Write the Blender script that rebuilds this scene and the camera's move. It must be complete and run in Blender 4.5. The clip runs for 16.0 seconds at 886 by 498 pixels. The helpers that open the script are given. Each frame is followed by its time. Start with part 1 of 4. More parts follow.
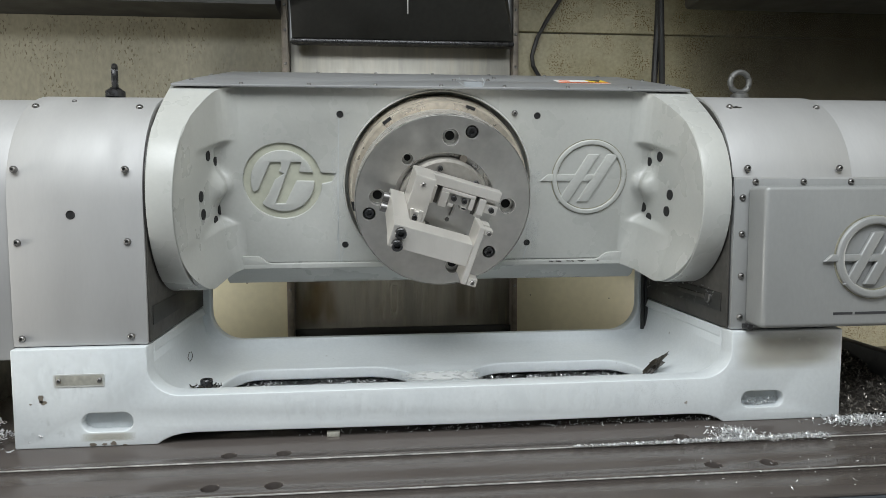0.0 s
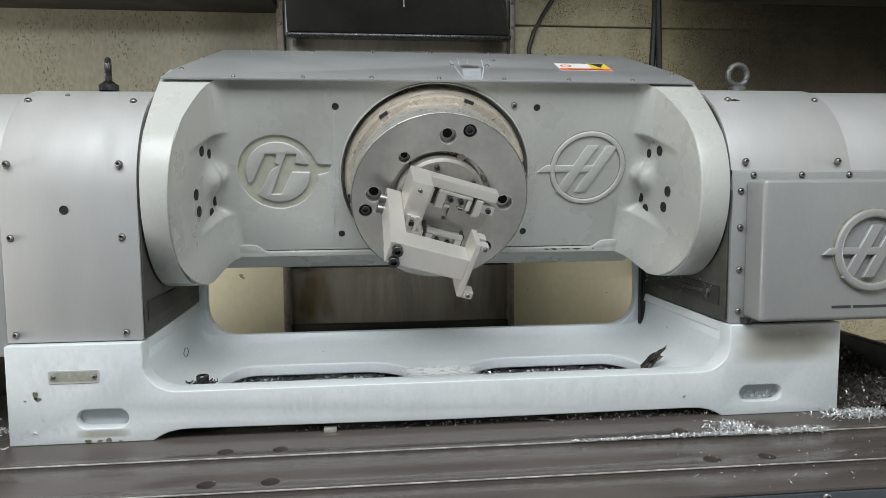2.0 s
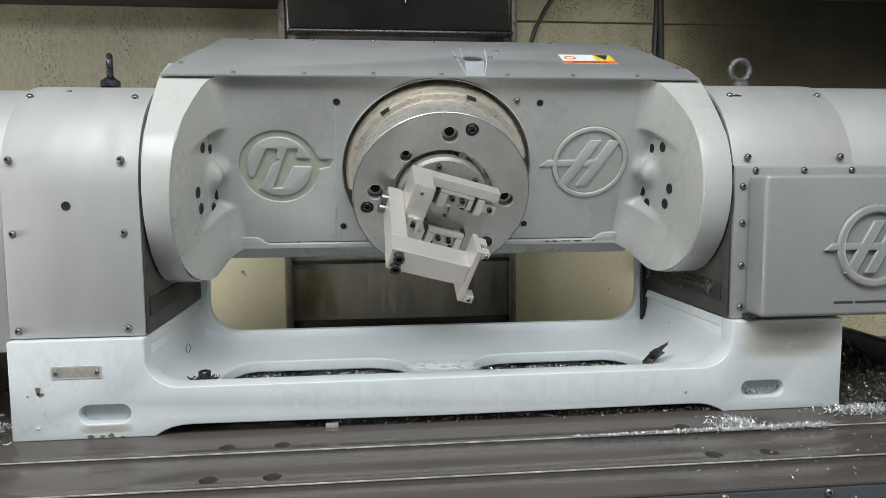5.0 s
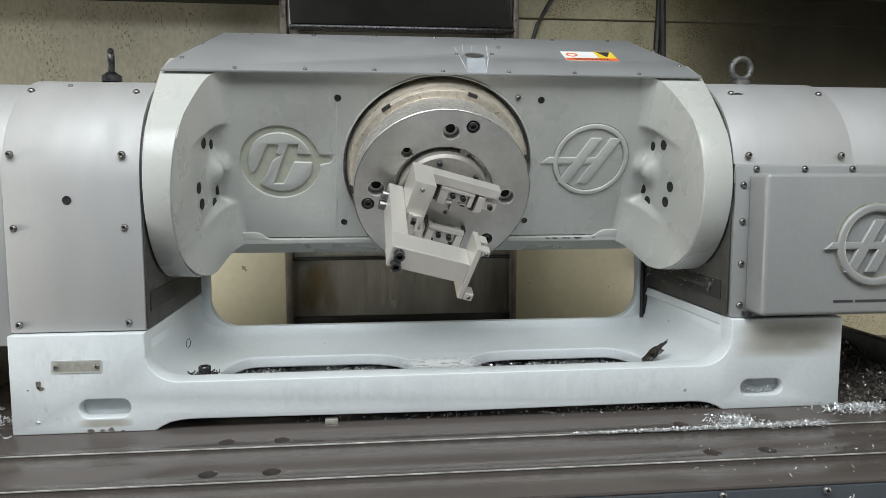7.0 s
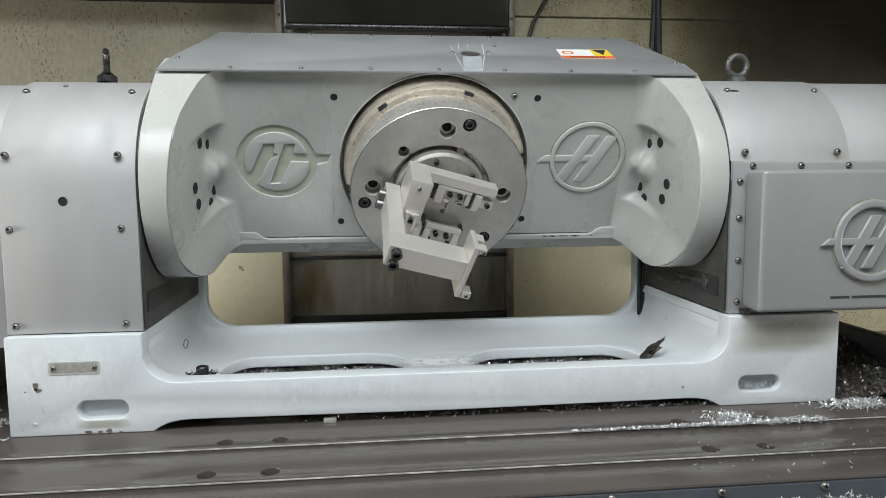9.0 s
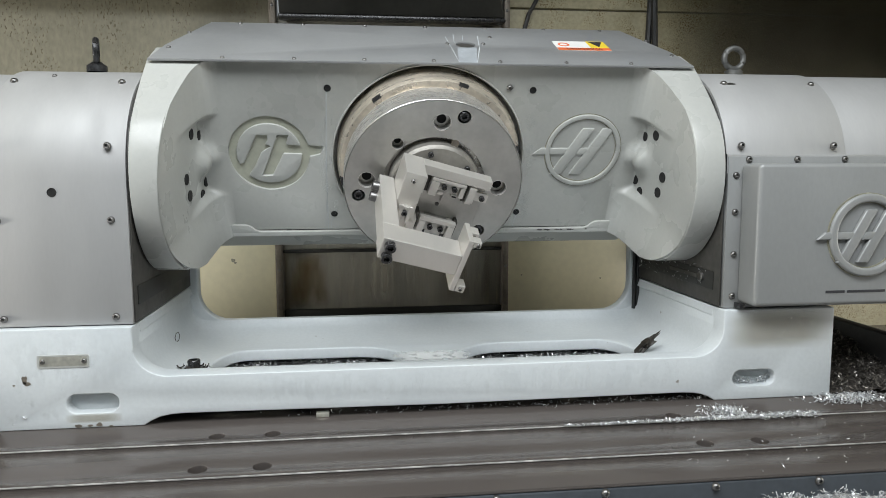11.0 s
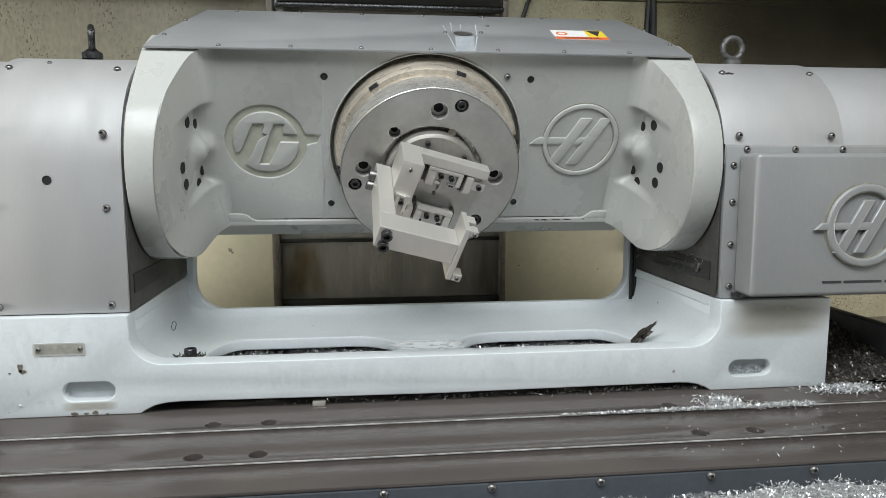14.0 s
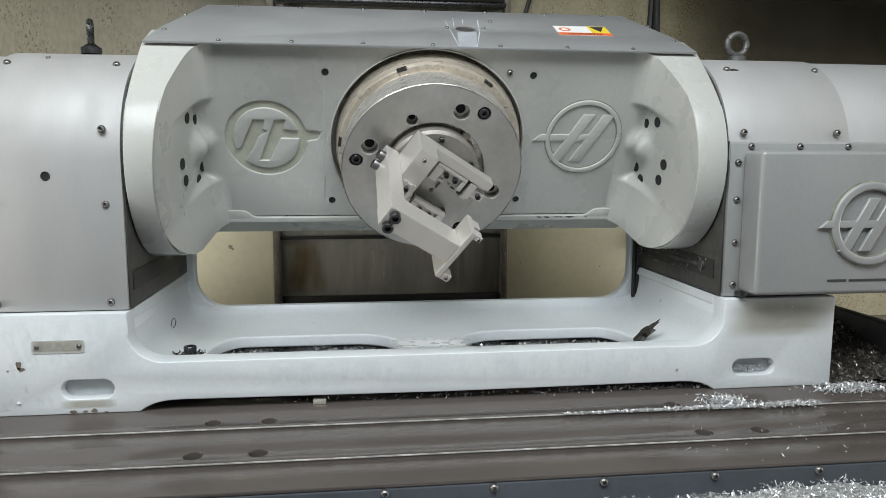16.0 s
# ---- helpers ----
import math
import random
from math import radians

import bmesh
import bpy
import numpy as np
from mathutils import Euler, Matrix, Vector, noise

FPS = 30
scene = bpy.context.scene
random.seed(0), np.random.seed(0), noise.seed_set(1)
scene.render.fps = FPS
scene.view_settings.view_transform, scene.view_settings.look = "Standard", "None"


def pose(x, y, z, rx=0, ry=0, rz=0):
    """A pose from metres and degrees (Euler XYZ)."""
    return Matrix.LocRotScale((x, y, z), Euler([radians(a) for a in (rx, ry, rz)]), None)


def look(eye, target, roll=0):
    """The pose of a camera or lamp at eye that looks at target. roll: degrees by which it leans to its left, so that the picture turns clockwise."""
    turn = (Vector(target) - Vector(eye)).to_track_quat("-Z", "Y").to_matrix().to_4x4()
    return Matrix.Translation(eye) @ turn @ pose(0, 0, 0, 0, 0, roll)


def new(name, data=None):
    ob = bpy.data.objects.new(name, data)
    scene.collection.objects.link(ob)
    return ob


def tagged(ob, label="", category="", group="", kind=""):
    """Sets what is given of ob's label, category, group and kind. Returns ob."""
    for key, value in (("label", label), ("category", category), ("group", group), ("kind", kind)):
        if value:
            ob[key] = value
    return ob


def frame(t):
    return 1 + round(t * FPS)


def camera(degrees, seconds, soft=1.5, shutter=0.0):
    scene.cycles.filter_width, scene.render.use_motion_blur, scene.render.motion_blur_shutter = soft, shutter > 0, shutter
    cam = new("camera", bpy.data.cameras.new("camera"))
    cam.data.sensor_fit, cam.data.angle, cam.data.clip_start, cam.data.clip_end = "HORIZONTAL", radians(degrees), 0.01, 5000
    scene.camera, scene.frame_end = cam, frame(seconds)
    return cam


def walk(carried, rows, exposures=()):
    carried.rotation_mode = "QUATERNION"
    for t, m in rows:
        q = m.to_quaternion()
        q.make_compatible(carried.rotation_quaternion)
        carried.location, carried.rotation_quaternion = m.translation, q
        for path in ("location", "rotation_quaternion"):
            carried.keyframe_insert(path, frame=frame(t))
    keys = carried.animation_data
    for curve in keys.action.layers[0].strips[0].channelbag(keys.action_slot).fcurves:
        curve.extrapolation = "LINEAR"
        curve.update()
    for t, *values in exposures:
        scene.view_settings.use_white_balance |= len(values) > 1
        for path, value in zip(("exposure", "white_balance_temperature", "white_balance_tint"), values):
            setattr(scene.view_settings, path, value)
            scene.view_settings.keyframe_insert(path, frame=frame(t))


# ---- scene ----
cam = camera(64.39, 16.0, soft=0.6)
PATH = [
    (0, (-0.1318, -1.1022, 0.3899), (-0.0263, -0.1112, 0.3076), -0.21),
    (0.5, (-0.1327, -1.0999, 0.3893), (-0.0253, -0.1090, 0.3075), -0.25),
    (1, (-0.1321, -1.0999, 0.3893), (-0.0200, -0.1097, 0.3060), -0.51),
    (1.5, (-0.1318, -1.0973, 0.3890), (-0.0190, -0.1074, 0.3025), -0.33),
    (2, (-0.1312, -1.0957, 0.3878), (-0.0215, -0.1057, 0.2989), -0.36),
    (2.5, (-0.1325, -1.0943, 0.3869), (-0.0244, -0.1043, 0.2963), -0.37),
    (3, (-0.1321, -1.0942, 0.3866), (-0.0251, -0.1042, 0.2944), -0.46),
    (3.5, (-0.1313, -1.0946, 0.3860), (-0.0253, -0.1044, 0.2942), -0.47),
    (4, (-0.1309, -1.0948, 0.3852), (-0.0241, -0.1047, 0.2938), -0.52),
    (6.5, (-0.1305, -1.0970, 0.3859), (-0.0241, -0.1074, 0.2894), -0.12),
    (7, (-0.1303, -1.0969, 0.3847), (-0.0243, -0.1072, 0.2878), -0.08),
    (7.5, (-0.1303, -1.0955, 0.3846), (-0.0217, -0.1062, 0.2878), -0.19),
    (8, (-0.1302, -1.0944, 0.3848), (-0.0210, -0.1052, 0.2874), -0.16),
    (8.5, (-0.1307, -1.0949, 0.3848), (-0.0210, -0.1058, 0.2867), -0.25),
    (9, (-0.1308, -1.0964, 0.3844), (-0.0206, -0.1074, 0.2858), -0.42),
    (11.5, (-0.1291, -1.0856, 0.3823), (-0.0101, -0.0989, 0.2714), -0.15),
    (12, (-0.1267, -1.0854, 0.3811), (-0.0205, -0.0974, 0.2682), -0.02),
    (12.5, (-0.1219, -1.0885, 0.3799), (-0.0110, -0.1012, 0.2658), -0.11),
    (13, (-0.1253, -1.0873, 0.3795), (-0.0111, -0.1007, 0.2634), 0.14),
    (13.5, (-0.1263, -1.0867, 0.3789), (-0.0091, -0.1006, 0.2608), 0.24),
    (14, (-0.1265, -1.0861, 0.3784), (-0.0065, -0.1005, 0.2591), -0.02),
    (14.5, (-0.1282, -1.0837, 0.3778), (-0.0083, -0.0983, 0.2566), 0.04),
    (15, (-0.1287, -1.0816, 0.3784), (-0.0085, -0.0965, 0.2552), -0.02),
    (15.5, (-0.1273, -1.0778, 0.3783), (-0.0077, -0.0930, 0.2524), 0.04),
    (16, (-0.1277, -1.0766, 0.3786), (-0.0082, -0.0915, 0.2545), 0.10),
]
walk(cam, [(t, look(eye, target, roll)) for t, eye, target, roll in PATH], [(0, -0.06), (1.5, -0.03), (3, 0.0), (16, 0.0)])

# ---- light: the hall outside the open door, the work light under the enclosure's roof, and added side fill ----
world = bpy.data.worlds.new("hall")
scene.world = world
world.use_nodes = True
world.node_tree.nodes["Background"].inputs[0].default_value = (0.89, 0.965, 1.0, 1)
world.node_tree.nodes["Background"].inputs[1].default_value = 0.30


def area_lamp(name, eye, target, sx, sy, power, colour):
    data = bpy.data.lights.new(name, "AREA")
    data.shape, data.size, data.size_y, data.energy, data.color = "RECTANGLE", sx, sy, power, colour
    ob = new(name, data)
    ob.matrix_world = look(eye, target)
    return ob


area_lamp("work_light", (-0.25, -1.05, 1.65), (-0.05, 0.15, 0.2), 2.2, 0.8, 53, (0.925, 0.972, 1.0))
# two added fill lamps that brighten the panels behind the base
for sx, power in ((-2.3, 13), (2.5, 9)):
    side = area_lamp("side_fill", (sx, -0.1, 0.12), (0.0, 0.68, 0.12), 1.0, 0.55, power, (1.0, 0.97, 0.9))
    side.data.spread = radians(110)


# ---- materials ----
def material(name, colour, rough=0.5, metal=0.0, vary=0.12, scale=12, grain=220, bump=0.05, stretch=(1, 1, 1), tint=None, spots=None, spot_scale=60, spot_cut=0.62, coat=0.0, island=0.0, sheen=0.08):
    m = bpy.data.materials.new(name)
    m.use_nodes = True
    nt = m.node_tree
    b = nt.nodes["Principled BSDF"]
    b.inputs["Metallic"].default_value = metal
    b.inputs["Coat Weight"].default_value = coat
    tc = nt.nodes.new("ShaderNodeTexCoord")
    mp = nt.nodes.new("ShaderNodeMapping")
    mp.inputs["Scale"].default_value = stretch
    nt.links.new(tc.outputs["Object"], mp.inputs["Vector"])

    def noise_node(sc, detail=4):
        n = nt.nodes.new("ShaderNodeTexNoise")
        n.inputs["Scale"].default_value, n.inputs["Detail"].default_value = sc, detail
        nt.links.new(mp.outputs["Vector"], n.inputs["Vector"])
        return n.outputs["Fac"]

    def ramp(fac, p0, p1, c0, c1):
        r = nt.nodes.new("ShaderNodeValToRGB")
        e = r.color_ramp.elements
        e[0].position, e[1].position = p0, p1
        e[0].color, e[1].color = (*c0, 1), (*c1, 1)
        nt.links.new(fac, r.inputs["Fac"])
        return r.outputs["Color"]

    def mix(a, c, fac, kind="MIX"):
        n = nt.nodes.new("ShaderNodeMix")
        n.data_type, n.blend_type = "RGBA", kind
        if isinstance(fac, float):
            n.inputs["Factor"].default_value = fac
        else:
            nt.links.new(fac, n.inputs["Factor"])
        nt.links.new(a, n.inputs["A"])
        nt.links.new(c, n.inputs["B"])
        return n.outputs["Result"]

    lo = [c * (1 - vary) for c in colour]
    hi = [min(1, c * (1 + vary)) for c in colour]
    big = noise_node(scale)
    fine = noise_node(grain, 2)
    col = ramp(big, 0.3, 0.7, lo, hi if tint is None else tint)
    col = mix(col, ramp(fine, 0.3, 0.7, [1 - vary * 0.6] * 3, [1 + vary * 0.3] * 3), 1.0, "MULTIPLY")
    if spots:
        sp = ramp(noise_node(spot_scale, 3), spot_cut, spot_cut + 0.06, (0, 0, 0), (1, 1, 1))
        patch = ramp(noise_node(spot_scale * 0.09, 2), 0.42, 0.6, (0, 0, 0), (1, 1, 1))
        both = mix(sp, patch, 1.0, "MULTIPLY")
        rgb = nt.nodes.new("ShaderNodeRGB")
        rgb.outputs[0].default_value = (*spots, 1)
        col = mix(col, rgb.outputs[0], both)
    if island:
        g = nt.nodes.new("ShaderNodeNewGeometry")
        col = mix(col, ramp(g.outputs["Random Per Island"], 0, 1, [1 - island] * 3, [1, 1, 1]), 1.0, "MULTIPLY")
    nt.links.new(col, b.inputs["Base Color"])
    rr = ramp(noise_node(scale * 2.3), 0.3, 0.7, [max(0.03, rough - sheen)] * 3, [min(1, rough + sheen)] * 3)
    nt.links.new(rr, b.inputs["Roughness"])
    if bump:
        bp = nt.nodes.new("ShaderNodeBump")
        bp.inputs["Strength"].default_value, bp.inputs["Distance"].default_value = bump, 0.002
        nt.links.new(fine, bp.inputs["Height"])
        nt.links.new(bp.outputs["Normal"], b.inputs["Normal"])
    return m


PAINT = material("grey_machine_paint", (0.595, 0.632, 0.65), 0.38, 0, 0.06, 7, 160, 0.06, spots=(0.22, 0.2, 0.17), spot_scale=45, spot_cut=0.73, tint=(0.625, 0.657, 0.67))
# the base's grey paint set darker, for the yoke's shaded, down-turned face
PAINT_DIM = material("grey_paint_dimmed", (0.425, 0.43, 0.408), 0.3, 0, 0.05, 6, 150, 0.07)
SHEET = material("brushed_stainless_sheet", (0.395, 0.393, 0.39), 0.62, 0.35, 0.03, 5, 90, 0.02, stretch=(2.5, 1, 0.6))
COVER = material("satin_grey_cover", (0.30, 0.305, 0.31), 0.42, 0.3, 0.05, 6, 120, 0.03)
BOXPAINT = material("grey_powder_coat", (0.275, 0.28, 0.277), 0.38, 0.15, 0.05, 5, 180, 0.06, stretch=(1, 1, 0.5))
STEEL = material("ground_steel", (0.49, 0.48, 0.455), 0.36, 0.85, 0.10, 14, 90, 0.03)
RIMSTEEL = material("turned_steel", (0.74, 0.72, 0.69), 0.3, 0.75, 0.14, 20, 120, 0.04, stretch=(1, 8, 1))
# the beige wall's reflection is put into this steel's colour as a brown tint
WALL_TINT_STEEL = material("steel_with_reflected_tint", (0.70, 0.63, 0.53), 0.32, 0.7, 0.22, 16, 120, 0.04, stretch=(1, 5, 1))
ALU = material("milled_aluminium", (0.69, 0.665, 0.625), 0.34, 0.62, 0.02, 25, 160, 0.0, stretch=(3, 1, 1), sheen=0.02)
SCREW = material("zinc_screw", (0.2, 0.195, 0.19), 0.36, 0.9, 0.15, 60, 300, 0.05)
HUBSTEEL = material("dull_turned_steel", (0.30, 0.285, 0.26), 0.5, 0.6, 0.15, 20, 120, 0.03)
# shade inside the bores, painted as flat near-black discs
HOLE = material("unlit_bore", (0.012, 0.012, 0.012), 0.9, 0, 0.2, 80, 300, 0.05)
BLACK = material("black_oxide_steel", (0.06, 0.06, 0.062), 0.3, 0.7, 0.2, 80, 300, 0.05)
DARK = material("dark_oily_steel", (0.085, 0.08, 0.072), 0.4, 0.4, 0.3, 12, 90, 0.05)
TABLE = material("oil_dark_table_steel", (0.124, 0.108, 0.1), 0.25, 0.4, 0.015, 2, 130, 0.0, tint=(0.128, 0.111, 0.102), sheen=0.0)
EDGE_HIGHLIGHT = material("painted_edge_highlight", (0.62, 0.61, 0.59), 0.4, 0.4, 0.4, 45, 200, 0.05)
SKIRT = material("blue_grey_skirt", (0.05, 0.058, 0.068), 0.6, 0.0, 0.15, 9, 120, 0.05)
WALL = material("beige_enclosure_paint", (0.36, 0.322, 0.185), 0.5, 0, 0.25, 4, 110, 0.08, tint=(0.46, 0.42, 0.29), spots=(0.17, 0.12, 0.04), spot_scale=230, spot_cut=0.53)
# the same beige set darker and greyer, for less light on the left wall
WALL_DIM = material("dimmed_beige_enclosure_paint", (0.185, 0.171, 0.118), 0.5, 0, 0.25, 5, 110, 0.08, stretch=(1, 1, 0.5), tint=(0.25, 0.232, 0.17), spots=(0.10, 0.082, 0.045), spot_scale=210, spot_cut=0.57)
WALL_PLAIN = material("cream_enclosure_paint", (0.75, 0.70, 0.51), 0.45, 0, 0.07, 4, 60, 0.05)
DOORSTEEL = material("stained_stainless_door", (0.36, 0.35, 0.31), 0.42, 0.25, 0.12, 10, 60, 0.03, stretch=(3, 1, 0.35), tint=(0.43, 0.41, 0.36), spots=(0.45, 0.42, 0.34), spot_scale=22, spot_cut=0.58)
FRAMESTEEL = material("brown_grey_frame_steel", (0.20, 0.175, 0.145), 0.45, 0.4, 0.25, 18, 120, 0.06)
HOOD = material("dark_hood_paint", (0.022, 0.022, 0.02), 0.5, 0.1, 0.3, 5, 90, 0.04)
CHIP = material("aluminium_swarf", (0.93, 0.94, 0.95), 0.28, 0.6, 0.05, 30, 100, 0.0, island=0.5)
OILY = material("oily_swarf", (0.42, 0.39, 0.35), 0.3, 0.7, 0.1, 30, 100, 0.0, island=0.85)
OILBED = material("oily_packed_swarf", (0.1, 0.09, 0.08), 0.4, 0.5, 0.6, 160, 500, 0.9)
MOUND = material("packed_swarf", (0.5, 0.5, 0.5), 0.4, 0.4, 0.6, 160, 500, 0.9)
RUBBER = material("black_rubber", (0.02, 0.02, 0.02), 0.5, 0, 0.2, 40, 200, 0.05)
WHITE = material("white_label", (0.8, 0.8, 0.78), 0.4, 0, 0.04, 40, 200, 0.0)
RED = material("red_label", (0.75, 0.16, 0.05), 0.4, 0, 0.05, 40, 200, 0.0)
YELLOW = material("yellow_label", (0.8, 0.6, 0.05), 0.4, 0, 0.05, 40, 200, 0.0)
INK = material("black_ink", (0.03, 0.03, 0.035), 0.5, 0, 0.05, 40, 200, 0.0)
PLATE = material("worn_nameplate", (0.52, 0.51, 0.45), 0.35, 0.5, 0.2, 60, 200, 0.05)
SLUDGE = material("oily_residue", (0.02, 0.016, 0.011), 0.5, 0, 0.4, 60, 200, 0.3)
FILM = material("coolant_film", (0.37, 0.395, 0.42), 0.45, 0.1, 0.12, 40, 200, 0.05)
GROOVE = material("brown_tinged_paint", (0.42, 0.425, 0.35), 0.4, 0, 0.08, 30, 150, 0.08)
FILM2 = material("faint_coolant_streak", (0.44, 0.46, 0.46), 0.4, 0, 0.1, 40, 200, 0.05)
GRIME = material("brown_grime", (0.27, 0.26, 0.2), 0.5, 0, 0.3, 60, 200, 0.1)
DRIED = material("dried_coolant", (0.5, 0.53, 0.55), 0.6, 0, 0.08, 50, 200, 0.1)
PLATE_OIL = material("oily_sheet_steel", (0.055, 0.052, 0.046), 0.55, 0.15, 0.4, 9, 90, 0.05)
EYE = material("dull_forged_steel", (0.13, 0.13, 0.125), 0.5, 0.6, 0.2, 40, 200, 0.1)
CONCRETE = material("hall_floor", (0.16, 0.16, 0.155), 0.6, 0, 0.1, 3, 60, 0.05)


# ---- mesh helpers ----
def stain_material(name, colour, strength, scale, cut, stretch=(1, 1, 1), axes="XZ", hard=0.25):
    """A patchy film that thins out towards the borders of its plate."""
    m = bpy.data.materials.new(name)
    m.use_nodes = True
    nt = m.node_tree
    b = nt.nodes["Principled BSDF"]
    b.inputs["Base Color"].default_value = (*colour, 1)
    b.inputs["Roughness"].default_value = 0.6
    tc = nt.nodes.new("ShaderNodeTexCoord")
    mp = nt.nodes.new("ShaderNodeMapping")
    mp.inputs["Scale"].default_value = stretch
    nt.links.new(tc.outputs["Object"], mp.inputs["Vector"])
    n = nt.nodes.new("ShaderNodeTexNoise")
    n.inputs["Scale"].default_value, n.inputs["Detail"].default_value = scale, 5
    nt.links.new(mp.outputs["Vector"], n.inputs["Vector"])
    rg = nt.nodes.new("ShaderNodeMapRange")
    rg.inputs["From Min"].default_value, rg.inputs["From Max"].default_value = cut, cut + hard
    rg.inputs["To Max"].default_value = strength
    nt.links.new(n.outputs["Fac"], rg.inputs["Value"])
    sep = nt.nodes.new("ShaderNodeSeparateXYZ")
    nt.links.new(tc.outputs["Generated"], sep.inputs["Vector"])

    def op(kind, a, c):
        k = nt.nodes.new("ShaderNodeMath")
        k.operation, k.use_clamp = kind, True
        for q, v in ((0, a), (1, c)):
            if isinstance(v, (int, float)):
                k.inputs[q].default_value = v
            else:
                nt.links.new(v, k.inputs[q])
        return k.outputs[0]
    out = rg.outputs["Result"]
    for ax in axes:
        v = sep.outputs[ax]
        bell = op("MULTIPLY", v, op("SUBTRACT", 1.0, v))
        wide = nt.nodes.new("ShaderNodeMath")
        wide.operation, wide.use_clamp = "MULTIPLY", True
        wide.inputs[1].default_value = 5.0
        nt.links.new(bell, wide.inputs[0])
        out = op("MULTIPLY", out, wide.outputs[0])
    nt.links.new(out, b.inputs["Alpha"])
    return m


BROWN_STAIN = stain_material("brown_oil_stain", (0.36, 0.31, 0.2), 0.22, 14, 0.2, (0.35, 1, 1))
DRIP_STAIN = stain_material("brown_drip_stain", (0.13, 0.10, 0.05), 0.2, 30, 0.38, (1, 1, 0.12))
PALE_STAIN = stain_material("pale_splash", (0.75, 0.78, 0.8), 0.07, 45, 0.46, (1, 1, 0.5), hard=0.12)
PALE_FLAT = stain_material("pale_splash_flat", (0.75, 0.78, 0.8), 0.25, 45, 0.48, (1, 0.5, 1), "XY", 0.12)
DOOR_STAIN = stain_material("pale_drip_stain", (0.6, 0.57, 0.49), 0.4, 40, 0.4, (1, 1, 0.1))
CRUST = stain_material("dried_white_crust", (0.82, 0.84, 0.84), 0.9, 38, 0.36, (1, 1, 1), "XY", 0.14)
DARK_STAIN = stain_material("dark_smear", (0.12, 0.115, 0.1), 0.08, 60, 0.50, (1, 1, 0.6), hard=0.15)

RUST_STAIN = stain_material("rusty_drip_stain", (0.24, 0.165, 0.07), 0.45, 22, 0.3, (1, 1, 0.2))
WALL_FILM = stain_material("dark_wall_film", (0.07, 0.065, 0.05), 0.45, 9, 0.05, (1, 1, 0.6), hard=0.3)


def thing(name, loc, label, category, group="", kind=""):
    ob = new(name)
    ob.empty_display_size = 0.05
    ob.location = loc
    ob["base"] = list(loc)
    return tagged(ob, label, category, group, kind)


def finish(bm, mat, name, shift=None, angle=25):
    if shift is not None:
        bmesh.ops.translate(bm, verts=bm.verts, vec=shift)
    bmesh.ops.recalc_face_normals(bm, faces=bm.faces)
    bm.normal_update()
    me = bpy.data.meshes.new(name)
    for f in bm.faces:
        # large flat faces keep their own normal
        f.smooth = not (max(abs(c) for c in f.normal) > 0.9999 and (len(f.verts) > 4 or f.calc_area() > 0.00012))
    bm.to_mesh(me)
    bm.free()
    me.set_sharp_from_angle(angle=radians(angle))
    for m in mat if isinstance(mat, (list, tuple)) else (mat,):
        me.materials.append(m)
    return me


def root_of(ob):
    while ob.parent:
        ob = ob.parent
    return ob


def part(name, bm, mat, parent, label="", angle=25):
    """Links a bmesh, drawn in the thing's drawing space, as one mesh under a thing or a part."""
    base = Vector(root_of(parent)["base"])
    ob = new(name, finish(bm, mat, name, -base, angle))
    ob.parent = parent
    return tagged(ob, label)


def solo(name, bm, mat, label, category, group="", kind="", angle=25):
    return tagged(new(name, finish(bm, mat, name, None, angle)), label, category, group, kind)


def place(name, me, parent, m, label=""):
    """A part on shared mesh data, at the pose m of the thing's drawing space."""
    base = Vector(root_of(parent)["base"])
    ob = new(name, me)
    ob.parent = parent
    ob.matrix_local = Matrix.Translation(-base) @ m
    return tagged(ob, label)


def bevel(bm, w, seg=2, angle=30):
    es = [e for e in bm.edges if len(e.link_faces) == 2 and e.calc_face_angle(0) > radians(angle)]
    if es and w:
        bmesh.ops.bevel(bm, geom=es, offset=w, segments=seg, profile=0.5, affect="EDGES", clamp_overlap=True)
    return bm


def box(x0, x1, y0, y1, z0, z1, w=0.0, seg=2, bm=None):
    b = bmesh.new()
    bmesh.ops.create_cube(b, size=1)
    bmesh.ops.transform(b, matrix=Matrix.Translation(((x0 + x1) / 2, (y0 + y1) / 2, (z0 + z1) / 2)) @ Matrix.Diagonal((x1 - x0, y1 - y0, z1 - z0, 1)), verts=b.verts)
    bevel(b, w, seg)
    return b if bm is None else join(bm, b)


def join(a, b):
    me = bpy.data.meshes.new("tmp")
    b.to_mesh(me)
    b.free()
    a.from_mesh(me)
    bpy.data.meshes.remove(me)
    return a


AXES = {"x": Matrix(((0, 0, 1, 0), (1, 0, 0, 0), (0, 1, 0, 0), (0, 0, 0, 1))),
        "y": Matrix(((1, 0, 0, 0), (0, 0, 1, 0), (0, 1, 0, 0), (0, 0, 0, 1))),
        "z": Matrix.Identity(4)}


